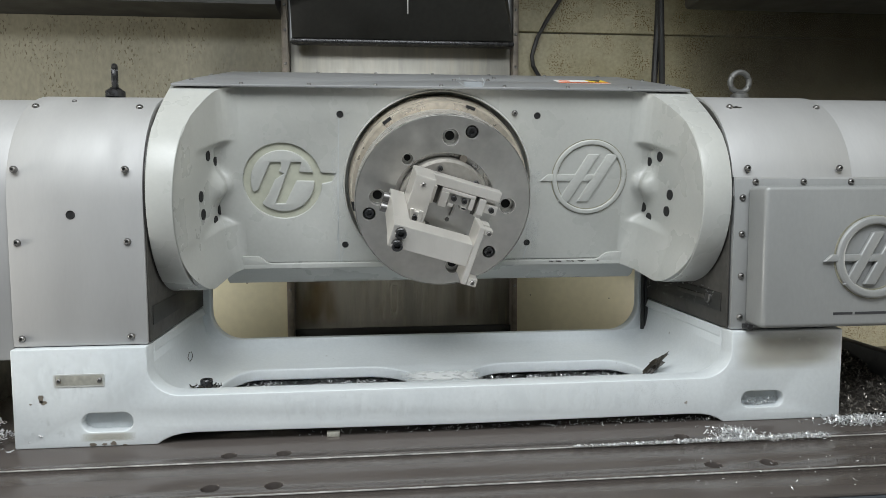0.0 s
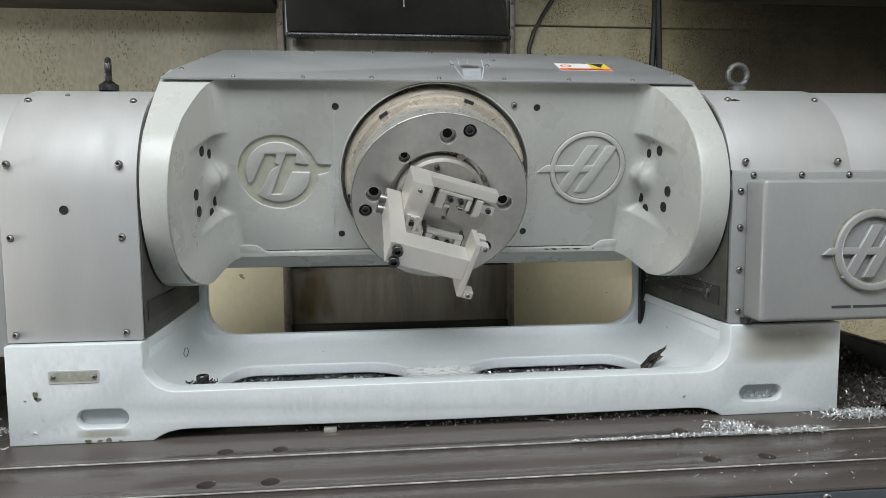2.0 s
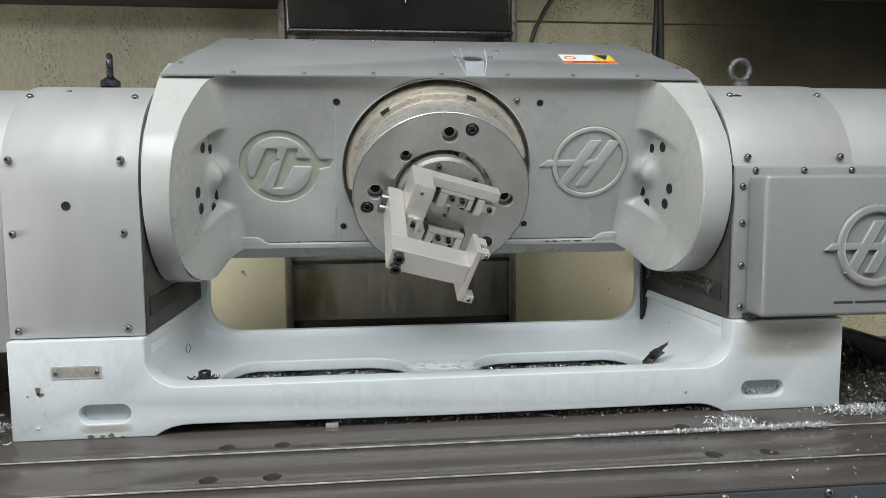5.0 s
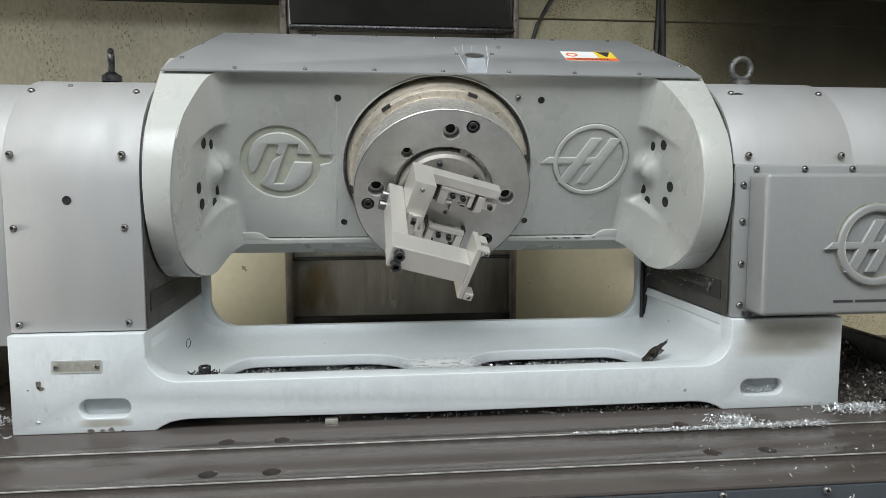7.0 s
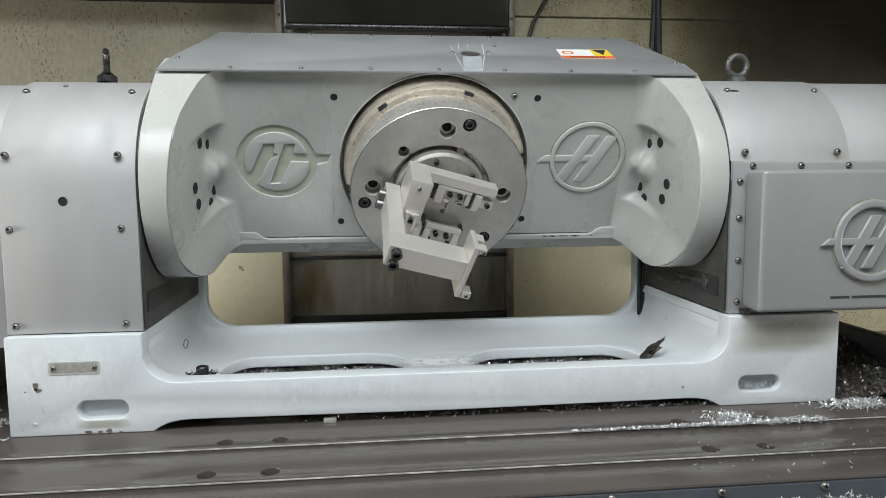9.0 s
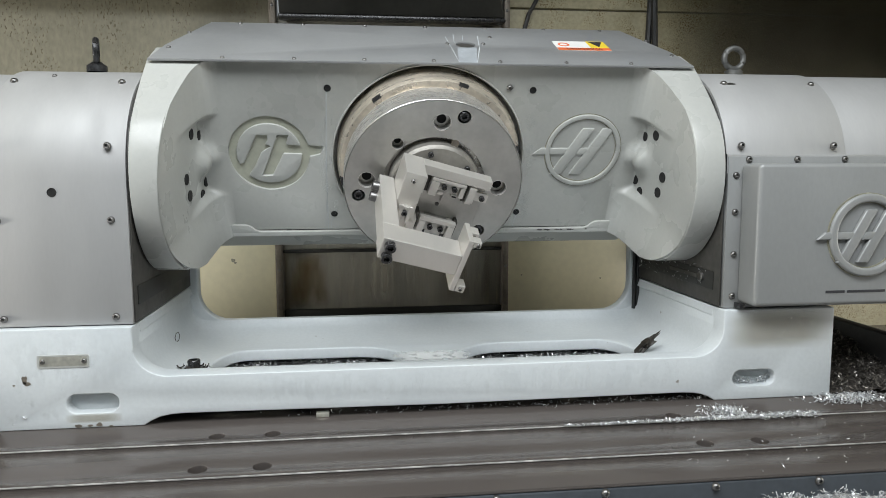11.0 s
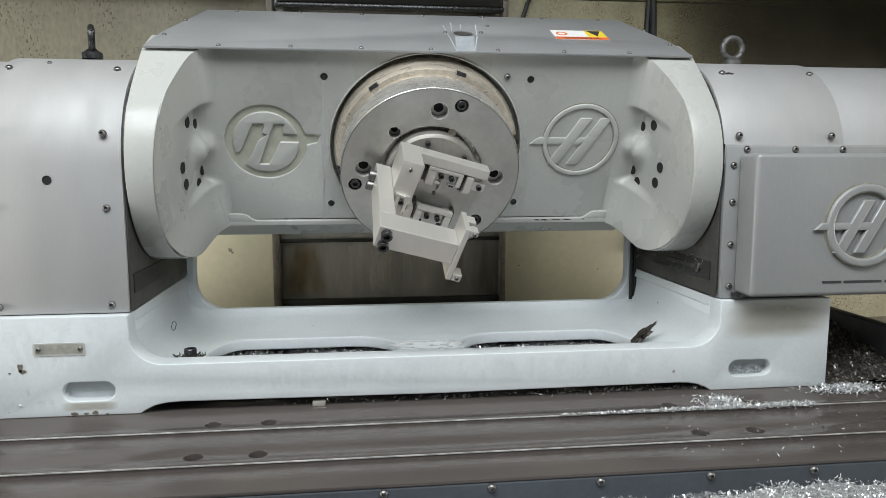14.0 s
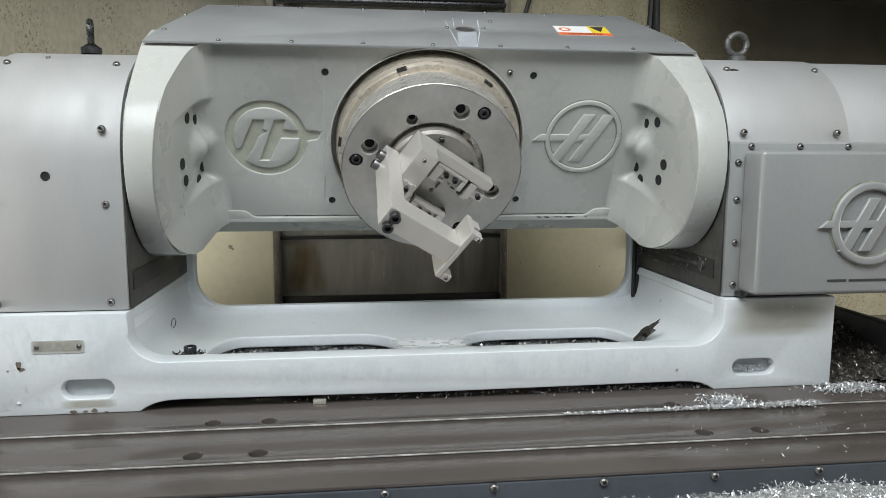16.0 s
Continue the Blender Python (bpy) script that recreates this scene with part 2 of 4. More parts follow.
def plate(axis, lo, hi, outer, holes=(), w=0.0, seg=2, bm=None):
    """A flat shape with holes, drawn in the two other axes (x: y,z; y: x,z; z: x,y) and given thickness along axis."""
    b = bmesh.new()
    edges = []
    for loop in (outer, *holes):
        vs = [b.verts.new((p[0], p[1], lo)) for p in loop]
        edges += [b.edges.new((vs[i], vs[(i + 1) % len(vs)])) for i in range(len(vs))]
    bmesh.ops.triangle_fill(b, use_beauty=True, use_dissolve=True, edges=edges)
    ext = bmesh.ops.extrude_face_region(b, geom=list(b.faces))
    bmesh.ops.translate(b, verts=[v for v in ext["geom"] if isinstance(v, bmesh.types.BMVert)], vec=(0, 0, hi - lo))
    bmesh.ops.recalc_face_normals(b, faces=b.faces)
    bevel(b, w, seg, 50)
    bmesh.ops.transform(b, matrix=AXES[axis], verts=b.verts)
    return b if bm is None else join(bm, b)


def arc(cx, cy, r, a0, a1, n=10, ry=None):
    return [(cx + r * math.cos(radians(a0 + (a1 - a0) * i / n)), cy + (ry or r) * math.sin(radians(a0 + (a1 - a0) * i / n))) for i in range(n + 1)]


def circle(cx, cy, r, n=32, ry=None):
    return arc(cx, cy, r, 0, 360, n, ry)[:-1]


def slot(x0, x1, z0, z1, n=8):
    r = (z1 - z0) / 2
    zc = (z0 + z1) / 2
    return arc(x1 - r, zc, r, -90, 90, n) + arc(x0 + r, zc, r, 90, 270, n)


def turned(axis, centre, rows, n=48, bm=None):
    """A turned shape: rows of (along the axis, radius); closed at its ends when the radius is 0."""
    b = bmesh.new()
    rings = []
    for h, r in rows:
        if r <= 0:
            rings.append([b.verts.new((0, 0, h))])
        else:
            rings.append([b.verts.new((r * math.cos(2 * math.pi * i / n), r * math.sin(2 * math.pi * i / n), h)) for i in range(n)])
    for p, q in zip(rings, rings[1:]):
        for i in range(n):
            j = (i + 1) % n
            vs = [p[i % len(p)], p[j % len(p)], q[j % len(q)], q[i % len(q)]]
            vs = list(dict.fromkeys(vs))
            if len(vs) > 2:
                b.faces.new(vs)
    bmesh.ops.transform(b, matrix=Matrix.Translation(centre) @ AXES[axis], verts=b.verts)
    return b if bm is None else join(bm, b)


def tube(points, r, n=8, bm=None):
    b = bmesh.new()
    pts = [Vector(p) for p in points]
    rings = []
    up = Vector((0, 0, 1))
    for i, p in enumerate(pts):
        d = (pts[min(i + 1, len(pts) - 1)] - pts[max(i - 1, 0)]).normalized()
        u = d.cross(up if abs(d.z) < 0.9 else Vector((0, 1, 0))).normalized()
        v = d.cross(u)
        rings.append([b.verts.new(p + r * (math.cos(2 * math.pi * k / n) * u + math.sin(2 * math.pi * k / n) * v)) for k in range(n)])
    for p, q in zip(rings, rings[1:]):
        for i in range(n):
            b.faces.new((p[i], p[(i + 1) % n], q[(i + 1) % n], q[i]))
    b.faces.new(rings[0])
    b.faces.new(rings[-1][::-1])
    return b if bm is None else join(bm, b)


def screw_mesh(name, r, h, mat, cap=False):
    """A socket screw, its head along -y from the origin, with a hexagonal socket."""
    b = bmesh.new()
    n = 18
    if cap:
        prof = [(0.002, r), (-h * 0.9, r), (-h, r * 0.9), (-h, r * 0.55), (-h * 0.35, r * 0.52), (-h * 0.35, 0)]
    else:
        prof = [(0.002, r), (-h * 0.25, r), (-h * 0.75, r * 0.82), (-h, r * 0.55), (-h * 0.95, r * 0.42), (-h * 0.25, r * 0.4), (-h * 0.25, 0)]
    rings = []
    for y, rad in prof:
        if rad == 0:
            rings.append([b.verts.new((0, y, 0))])
        else:
            rings.append([b.verts.new((rad * math.cos(2 * math.pi * i / n), y, rad * math.sin(2 * math.pi * i / n))) for i in range(n)])
    for p, q in zip(rings, rings[1:]):
        for i in range(n):
            vs = list(dict.fromkeys([p[i % len(p)], p[(i + 1) % n % len(p)], q[(i + 1) % n % len(q)], q[i % len(q)]]))
            if len(vs) > 2:
                b.faces.new(vs)
    return finish(b, mat, name, None, 40)


BUTTON = screw_mesh("button_screw", 0.0056, 0.0042, SCREW)
SMALL = screw_mesh("small_screw", 0.0038, 0.0026, SCREW)
CAP = screw_mesh("cap_screw", 0.0085, 0.009, BLACK, True)
CAPZ = screw_mesh("bright_cap_screw", 0.0082, 0.0105, SCREW, True)
CAPS = screw_mesh("small_cap_screw", 0.0048, 0.005, BLACK, True)


def chips(name, count, where, size, seed, mat=CHIP, label="", category="metal chips"):
    """Curled chips of milled metal: where(rnd) gives each one's place."""
    rnd = random.Random(seed)
    verts, faces = [], []
    for _ in range(count):
        p = Vector(where(rnd))
        rot = Euler((rnd.uniform(-0.7, 0.7), rnd.uniform(-0.7, 0.7), rnd.uniform(0, 6.3))).to_matrix()
        ln = size * rnd.uniform(0.4, 1.5)
        wd = size * rnd.uniform(0.12, 0.28)
        curl = rnd.uniform(0.6, 3.2)
        rad = ln / curl
        k = len(verts)
        for i in range(4):
            a = curl * (i / 3 - 0.5)
            for side in (-1, 1):
                verts.append(p + rot @ Vector((rad * math.sin(a) , side * wd / 2 + i * wd * 0.25, rad * (1 - math.cos(a)))))
        faces += [(k + 2 * i, k + 2 * i + 1, k + 2 * i + 3, k + 2 * i + 2) for i in range(3)]
    me = bpy.data.meshes.new(name)
    me.from_pydata([tuple(v) for v in verts], [], faces)
    me.materials.append(mat)
    return tagged(new(name, me), label, category, kind="stuff")

AX_Y, AX_Z = 0.164, 0.3795      # the tilting axis, along x
BACK = 0.70                     # the enclosure's back wall


# ---- the enclosure ----
def enclosure():
    bx0, bx1 = -0.317, 0.234
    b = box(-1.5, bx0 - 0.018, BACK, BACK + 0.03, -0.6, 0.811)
    solo("wall_back_left", b, WALL_DIM, "beige painted sheet-metal wall spotted with rusty oil stains", "wall", kind="structure")
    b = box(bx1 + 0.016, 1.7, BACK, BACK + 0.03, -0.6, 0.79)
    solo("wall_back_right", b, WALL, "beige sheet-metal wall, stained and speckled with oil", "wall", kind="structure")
    b = box(bx1 + 0.016, 1.7, BACK - 0.004, BACK + 0.03, 0.794, 1.75, 0.002)
    solo("wall_back_upper", b, WALL, "upper beige wall sheet lapped over the lower sheet", "wall", kind="structure")
    b = box(-1.5, bx0 - 0.018, BACK - 0.14, BACK + 0.03, 0.812, 1.75)
    solo("wall_back_beam", b, HOOD, "dark overhanging beam above the beige wall", "wall", kind="structure")
    # dark film over the wall's upper right, thinning towards its borders
    overlay = plate("y", BACK - 0.0047, BACK - 0.0042, [(0.66, 0.46), (1.69, 0.46), (1.69, 1.3), (0.66, 1.3)], (), 0)
    solo("wall_film", overlay, WALL_FILM, "dark film over the upper wall sheet", "stain", kind="structure")
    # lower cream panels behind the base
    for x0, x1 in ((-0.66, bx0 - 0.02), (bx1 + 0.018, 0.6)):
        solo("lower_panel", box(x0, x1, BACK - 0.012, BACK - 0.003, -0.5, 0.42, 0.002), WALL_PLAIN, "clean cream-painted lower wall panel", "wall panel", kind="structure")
    for x, z, w in ((-0.439, 0.169, 0.008), (-0.434, 0.163, 0.005), (0.288, 0.118, 0.003), (0.5, 0.105, 0.003)):
        pts = [(x + w * math.cos(a) * (0.7 + 0.5 * noise.noise((x, a, 3))), z + w * math.sin(a) * (0.7 + 0.5 * noise.noise((z, a, 7)))) for a in np.linspace(0, 6.0, 12)]
        solo("scuff", plate("y", BACK - 0.0126, BACK - 0.0122, pts, (), 0), GRIME, "small brown scuff on the cream wall panel", "stain", kind="structure")
    # bay between the two walls
    door = thing("shutter_door", (0, BACK, 0), "stainless tool-changer shutter door streaked with brown stains", "door", kind="structure")
    part("panel", plate("y", BACK - 0.004, BACK + 0.02, [(bx0, 0.03), (bx1, 0.03), (bx1, 0.76), (bx0, 0.76)], w=0.002), DOORSTEEL, door)
    part("bottom_rail", box(bx0, bx1, BACK - 0.022, BACK - 0.006, 0.018, 0.042, 0.003), HOOD, door, "black bottom rail")
    part("fold", box(bx0, bx1, BACK - 0.018, BACK - 0.006, 0.185, 0.193, 0.002), HOOD, door)
    solo("bay_sill", box(bx0 - 0.03, bx1 + 0.03, BACK - 0.03, BACK + 0.03, -0.6, 0.016), HOOD, "black sill beneath the shutter door", "sill", kind="structure")
    for x0, x1 in ((bx0 - 0.018, bx0 - 0.001), (bx1 + 0.001, bx1 + 0.016)):
        post = thing("bay_post", (x0, BACK, 0), "brown-grey steel corner post with rivets", "post", "bay posts", "structure")
        part("upright", box(x0, x1, BACK - 0.03, BACK + 0.02, 0.016, 1.7, 0.003), FRAMESTEEL, post)
        for z in (0.145, 0.30, 0.45, 0.6, 0.70, 0.78, 0.84):
            place("rivet", SMALL, post, pose((x0 + x1) / 2, BACK - 0.03, z))
    for x0, x1, z0, z1, mat in ((-0.316, -0.205, 0.045, 0.184, RUST_STAIN), (-0.2, 0.06, 0.045, 0.184, DOOR_STAIN), (0.065, 0.232, 0.045, 0.184, DRIP_STAIN)):
        part("stain", plate("y", BACK - 0.0048, BACK - 0.0046, [(x0, z0), (x1, z0), (x1, z1), (x0, z1)], (), 0), mat, door, "streaked stain on the steel")
    # dark hood above the door
    hood = thing("spindle_hood", (0, BACK, 0.76), "dark sheet-metal hood jutting out above the shutter door", "hood")
    b = plate("x", bx0 + 0.01, bx1 - 0.004, [(BACK + 0.02, 0.755), (BACK - 0.06, 0.755), (BACK - 0.19, 1.05), (BACK - 0.19, 1.7), (BACK + 0.02, 1.7)], w=0.003)
    for v in b.verts:
        if v.co.x > 0:
            v.co.x -= 0.33 * (min(v.co.z, 1.05) - 0.755)
    part("shell", b, HOOD, hood)
    part("lower_lip", box(bx0 + 0.008, bx1 - 0.002, BACK - 0.064, BACK - 0.03, 0.744, 0.754, 0.002), BLACK, hood)
    # cables hanging on the right wall
    cables = thing("hanging_cable", (0.62, BACK - 0.03, 0.5), "pair of black rubber cables hanging along the wall", "cable")
    for dx, ph in ((-0.007, 0), (0.006, 2.6)):
        part("cable", tube([(0.617 + dx + 0.006 * math.sin(ph + z * 9), BACK - 0.025 + 0.006 * math.cos(z * 8 + ph), z) for z in np.arange(0.15, 1.5, 0.05)], 0.0085, 8), RUBBER, cables)
    hose = thing("bent_hose", (0.32, BACK - 0.02, 0.7), "thin black hose curving down the stained wall", "hose")
    pts = [(0.44, 0.98), (0.40, 0.93), (0.359, 0.873), (0.3226, 0.816), (0.300, 0.775), (0.2866, 0.73), (0.29, 0.705), (0.305, 0.68), (0.33, 0.64), (0.335, 0.58)]
    part("hose", tube([(x, BACK - 0.018, z) for x, z in pts], 0.0055, 8), RUBBER, hose)
    drain = thing("drain_hose", (0.465, 0.362, 0.088), "black rubber drain hose behind the base", "hose")
    for dx in (0.0, 0.014):
        part("hose", tube([(0.461 + dx * 0.6, 0.362, 0.088), (0.4605 + dx * 0.6, 0.361, 0.14), (0.461 + dx * 0.6, 0.362, 0.20), (0.4625 + dx * 0.6, 0.363, 0.30)], 0.0042, 10), RUBBER, drain)
    # shell round the place
    # unseen side walls, with openings added to let the fill light through
    solo("wall_left", plate("x", -1.53, -1.5, [(-1.0, -0.8), (BACK + 0.03, -0.8), (BACK + 0.03, 1.75), (-1.0, 1.75)], [[(-0.95, -0.3), (BACK - 0.02, -0.3), (BACK - 0.02, 1.0), (-0.95, 1.0)]]), WALL_PLAIN, "cream side wall of the enclosure with an opening added to let light in", "wall", kind="structure")
    solo("wall_right", plate("x", 1.7, 1.73, [(-1.0, -0.8), (BACK + 0.03, -0.8), (BACK + 0.03, 1.75), (-1.0, 1.75)], [[(-0.7, -0.3), (BACK - 0.02, -0.3), (BACK - 0.02, 0.42), (-0.7, 0.42)]]), WALL_PLAIN, "cream side wall of the enclosure with a small opening added for the fill lamp", "wall", kind="structure")
    solo("ceiling", box(-1.53, 1.73, -0.25, BACK + 0.03, 1.75, 1.78), FRAMESTEEL, "dull grey roof of the machine enclosure", "ceiling", kind="structure")
    # unseen wall, added to keep low light from the front off the machine
    solo("front_light_block", box(-6, 6, -3.3, -3.2, -0.9, 1.5), CONCRETE, "unseen grey wall added to cut low light from the front", "wall", kind="structure")
    solo("floor", box(-4, 4, -5, BACK + 0.03, -0.93, -0.9), CONCRETE, "grey floor of the hall beneath the machine", "floor", kind="structure")
    # two blocks added above the view to throw shade on the back wall
    solo("wall_shade_block", box(-1.49, 1.69, -0.02, BACK - 0.2, 1.08, 1.7, 0.02), WALL, "unseen beige block added to shade the upper back wall", "ceiling", kind="structure")
    solo("right_shade_block", box(0.6, 1.69, -0.02, BACK - 0.2, 0.805, 1.079, 0.01), HOOD, "dark block added to shade the right of the back wall", "ceiling", kind="structure")
    drip = thing("hanging_wire", (-0.038, 0.5, 0.78), "thin pale wire end hanging from the dark roof", "wire")
    part("wire", tube([(-0.038, 0.49, 1.09), (-0.038, 0.495, 0.9), (-0.0377, 0.5, 0.783)], 0.0009, 6), WHITE, drip)


enclosure()


# ---- the machine table ----
def machine_table():
    t = thing("machine_table", (0, 0, -0.1), "long oil-darkened steel machine table with highlights painted along its edges", "machine table")
    holes1 = [circle(x, -0.0598, 0.0115, 20, 0.0115) for x in (-0.341, -0.261, 0.3595)]
    part("rear_land", plate("z", -0.03, 0.0, [(-1.2, -0.0838), (1.3, -0.0838), (1.3, 0.5), (-1.2, 0.5)], holes1, 0.0012), TABLE, t)
    holes2 = [circle(x, -0.1687, 0.0125, 20, 0.0125) for x in (-0.345, -0.262, 0.3565, 0.44)]
    part("middle_land", plate("z", -0.03, -0.003, [(-1.2, -0.196), (1.3, -0.196), (1.3, -0.084), (-1.2, -0.084)], holes2, 0.0012), TABLE, t)
    part("front_land", plate("z", -0.0125, -0.007, [(-1.2, -0.2705), (1.3, -0.2705), (1.3, -0.1965), (-1.2, -0.1965)], (), 0.002), TABLE, t)
    # pale strips paint in the highlights along the lands' edges
    part("edge_highlight", box(-1.2, 1.3, -0.0848, -0.0834, -0.0016, 0.0004, 0.0004), EDGE_HIGHLIGHT, t, "pale strip painted as the edge's highlight")
    part("edge_highlight", box(-1.2, 1.3, -0.1971, -0.1956, -0.0046, -0.0026, 0.0004), EDGE_HIGHLIGHT, t, "pale strip painted as the edge's highlight")
    part("hole_floor", box(-1.19, 1.29, -0.253, 0.49, -0.06, -0.045), BLACK, t)
    s = part("front_skirt", box(-1.2, 1.3, -0.273, -0.254, -0.2, -0.0128, 0.001), SKIRT, t, "dark blue-grey front skirt with socket screws")
    for x in (-0.1, 0.033, 0.172, 0.318, 0.46, 0.6):
        place("screw", BUTTON, s, pose(x, -0.273, -0.0175))
    # the ledge on which chips gather, in front of the skirt
    solo("chip_ledge", box(-1.3, 1.5, -0.9, -0.2735, -0.14, -0.12), SKIRT, "dark ledge before the machine table under heaped chips", "ledge", kind="structure")
    solo("table_carriage", box(-1.2, 1.3, -0.25, 0.5, -0.9, -0.061), DARK, "dark carriage beneath the machine table", "carriage", kind="structure")


machine_table()


# ---- the rotary table's base ----
def base():
    W1, W2, H = 0.4715, 0.669, 0.154
    t = thing("rotary_base", (0, 0.18, 0), "light grey cast-iron trunnion base, oil-spattered, standing on the machine table", "machine base")
    rim = 0.0765
    left_top = [(-W2, 0.0), (-W2, H), (-W1, H), (-W1, rim + 0.045)] + arc(-W1 + 0.05, rim + 0.045, 0.05, 180, 270, 10, 0.045)
    right_top = arc(W1 - 0.05, rim + 0.045, 0.05, -90, 0, 10, 0.045) + [(W1, H), (W2, H), (W2, 0.0)]
    arch = [(0.46, 0.0), (0.45, 0.0062), (0.437, 0.0115), (0.42, 0.0146), (0.4, 0.0155), (0.0, 0.0135), (-0.4, 0.0165), (-0.42, 0.0155), (-0.437, 0.0122), (-0.45, 0.0065), (-0.46, 0.0)]
    holes = [slot(-0.571, -0.495, 0.0235, 0.0525), slot(0.491, 0.566, 0.0232, 0.0505)]
    part("front_wall", plate("y", 0.0, 0.04, left_top + right_top + arch, holes, 0.004, 3), PAINT, t)
    for x0, x1 in ((-0.58, -0.486), (0.48, 0.575)):
        part("pocket_floor", box(x0, x1, 0.02, 0.039, 0.006, 0.07), PAINT, t)
    for s in (-1, 1):
        # pedestal, with a chamfered inner edge
        x0, x1 = sorted((s * W1, s * W2))
        part("pedestal", box(x0, x1, 0.034, 0.40, 0.0, H - 0.0005, 0.0005), PAINT, t)
        ch = plate("y", 0.0405, 0.3715, [(s * W1, H - 0.0005), (s * W1, 0.136), (s * (W1 - 0.005), 0.139)], (), 0)
        for v in ch.verts:
            if v.co.y < 0.1 and abs(v.co.x) < W1 - 0.001:
                v.co.x = s * (W1 - 0.0006)
        part("top_chamfer", ch, PAINT, t)
    # floor with two long openings
    def opening(xo, xi):
        s = 1 if xi > xo else -1
        a, c = 0.05, 0.105
        inner = [(xi - s * c + s * c * math.cos(radians(q)), 0.12 + 0.13 * math.sin(radians(q))) for q in range(0, 91, 9)]
        outer = [(xo + s * a - s * a * math.cos(radians(q)), 0.14 + 0.11 * math.sin(radians(q))) for q in range(90, -1, -9)]
        return [(xi, 0.085), *inner, *outer, (xo, 0.085)]
    part("floor_plate", plate("z", 0.028, 0.05, [(-0.43, 0.0405), (0.43, 0.0405), (0.43, 0.3), (-0.43, 0.3)], [opening(-0.39, -0.036), opening(0.385, 0.04)], 0.005, 3), PAINT, t)
    # rear wall with its rounded opening
    zb, r = 0.083, 0.06
    ox = 0.455
    outline = [(-W1 - 0.05, 0.0), (W1 + 0.05, 0.0), (W1 + 0.05, 0.30), (ox, 0.30)] + arc(ox - r, zb + r, r, 0, -90, 12) + arc(-ox + r, zb + r, r, 270, 180, 12) + [(-ox, 0.30), (-W1 - 0.05, 0.30)]
    part("rear_wall", plate("y", 0.372, 0.40, outline, (), 0.005, 3), PAINT, t)
    b = bmesh.new()
    nx, ny = 120, 44
    grid = []
    for i in range(nx + 1):
        # the columns lie closer together near the sides
        q = -1 + 2 * i / nx
        x = W1 * math.copysign(abs(q) ** 0.6, q)
        col = []
        for j in range(ny + 1):
            y = 0.034 + (0.3718 - 0.034) * j / ny
            f = max(0, (abs(x) - 0.40) / (W1 - 0.40))
            g = max(0, (y - 0.258) / 0.1138)
            rise = ((0.0715 * (1 - max(0, 1 - f ** 2.3) ** (1 / 2.3))) ** 2 + (0.034 * (1 - max(0, 1 - g ** 2) ** 0.5)) ** 2) ** 0.5
            col.append(b.verts.new((x, y, 0.0502 + rise)))
        grid.append(col)
    for i in range(nx):
        for j in range(ny):
            c = (grid[i][j], grid[i + 1][j], grid[i + 1][j + 1], grid[i][j + 1])
            if any(abs(v.co.x) >= 0.4 or v.co.y >= 0.258 for v in c):
                b.faces.new(c)
    for v in [v for v in b.verts if not v.link_faces]:
        b.verts.remove(v)
    part("bowl", b, PAINT, t, angle=80)
    # nameplate, sunk
    part("nameplate_frame", plate("y", -0.0012, 0.004, slot_rect(-0.608, -0.534, 0.095, 0.1145, 0.003), [slot_rect(-0.605, -0.537, 0.0972, 0.1123, 0.002)], 0), PAINT_DIM, t)
    np_ = part("nameplate", plate("y", -0.001, 0.004, slot_rect(-0.6048, -0.5372, 0.0974, 0.1121, 0.002), (), 0), PLATE, t, "worn metal nameplate")
    for x in (-0.6005, -0.5415):
        place("rivet", SMALL, np_, pose(x, -0.001, 0.105))
    # worn spots of bare metal
    for k, (x, z, sx, sz) in enumerate(((-0.628, 0.078, 0.006, 0.012), (-0.624, 0.072, 0.009, 0.005), (-0.643, 0.070, 0.003, 0.002), (-0.555, 0.004, 0.009, 0.004), (-0.538, 0.004, 0.006, 0.003), (-0.525, 0.005, 0.007, 0.005), (-0.508, 0.002, 0.005, 0.002))):
        pts = [(x + sx * math.cos(a) * (0.6 + 0.5 * noise.noise((k, a, 3))), z + sz * math.sin(a) * (0.6 + 0.5 * noise.noise((k, a, 7)))) for a in np.linspace(0, 6.0, 14)]
        part("chipped_paint", plate("y", -0.0006, 0.002, pts, (), 0), FRAMESTEEL, t)
    # stains
    def film(mat, x0, x1, z0, z1, label, y=-0.0004):
        part("stain", plate("y", y, y + 0.0003, [(x0, z0), (x1, z0), (x1, z1), (x0, z1)], (), 0), mat, t, label)
    film(BROWN_STAIN, 0.474, 0.668, 0.085, 0.1535, "brown oil stain beneath the motor box")
    film(BROWN_STAIN, -0.575, -0.49, 0.008, 0.0225, "faint brown stain below the slot")
    film(PALE_STAIN, -0.30, -0.02, 0.024, 0.072, "pale dried splashes")
    film(PALE_STAIN, 0.02, 0.40, 0.026, 0.074, "pale dried splashes")
    film(PALE_STAIN, -0.66, -0.48, 0.056, 0.15, "pale dried splashes")
    film(DARK_STAIN, -0.66, -0.576, 0.01, 0.05, "faint dark smears")
    film(PALE_STAIN, -0.12, 0.12, 0.052, 0.083, "pale dried splashes", 0.3714)
    part("stain", plate("z", 0.0504, 0.0507, [(-0.30, 0.045), (0.34, 0.045), (0.34, 0.084), (-0.30, 0.084)], (), 0), PALE_FLAT, t, "pale dried splashes")
    part("stain", plate("z", 0.0509, 0.0512, [(-0.075, 0.125), (0.075, 0.125), (0.075, 0.2), (-0.075, 0.2)], (), 0), CRUST, t, "white crust of dried coolant")
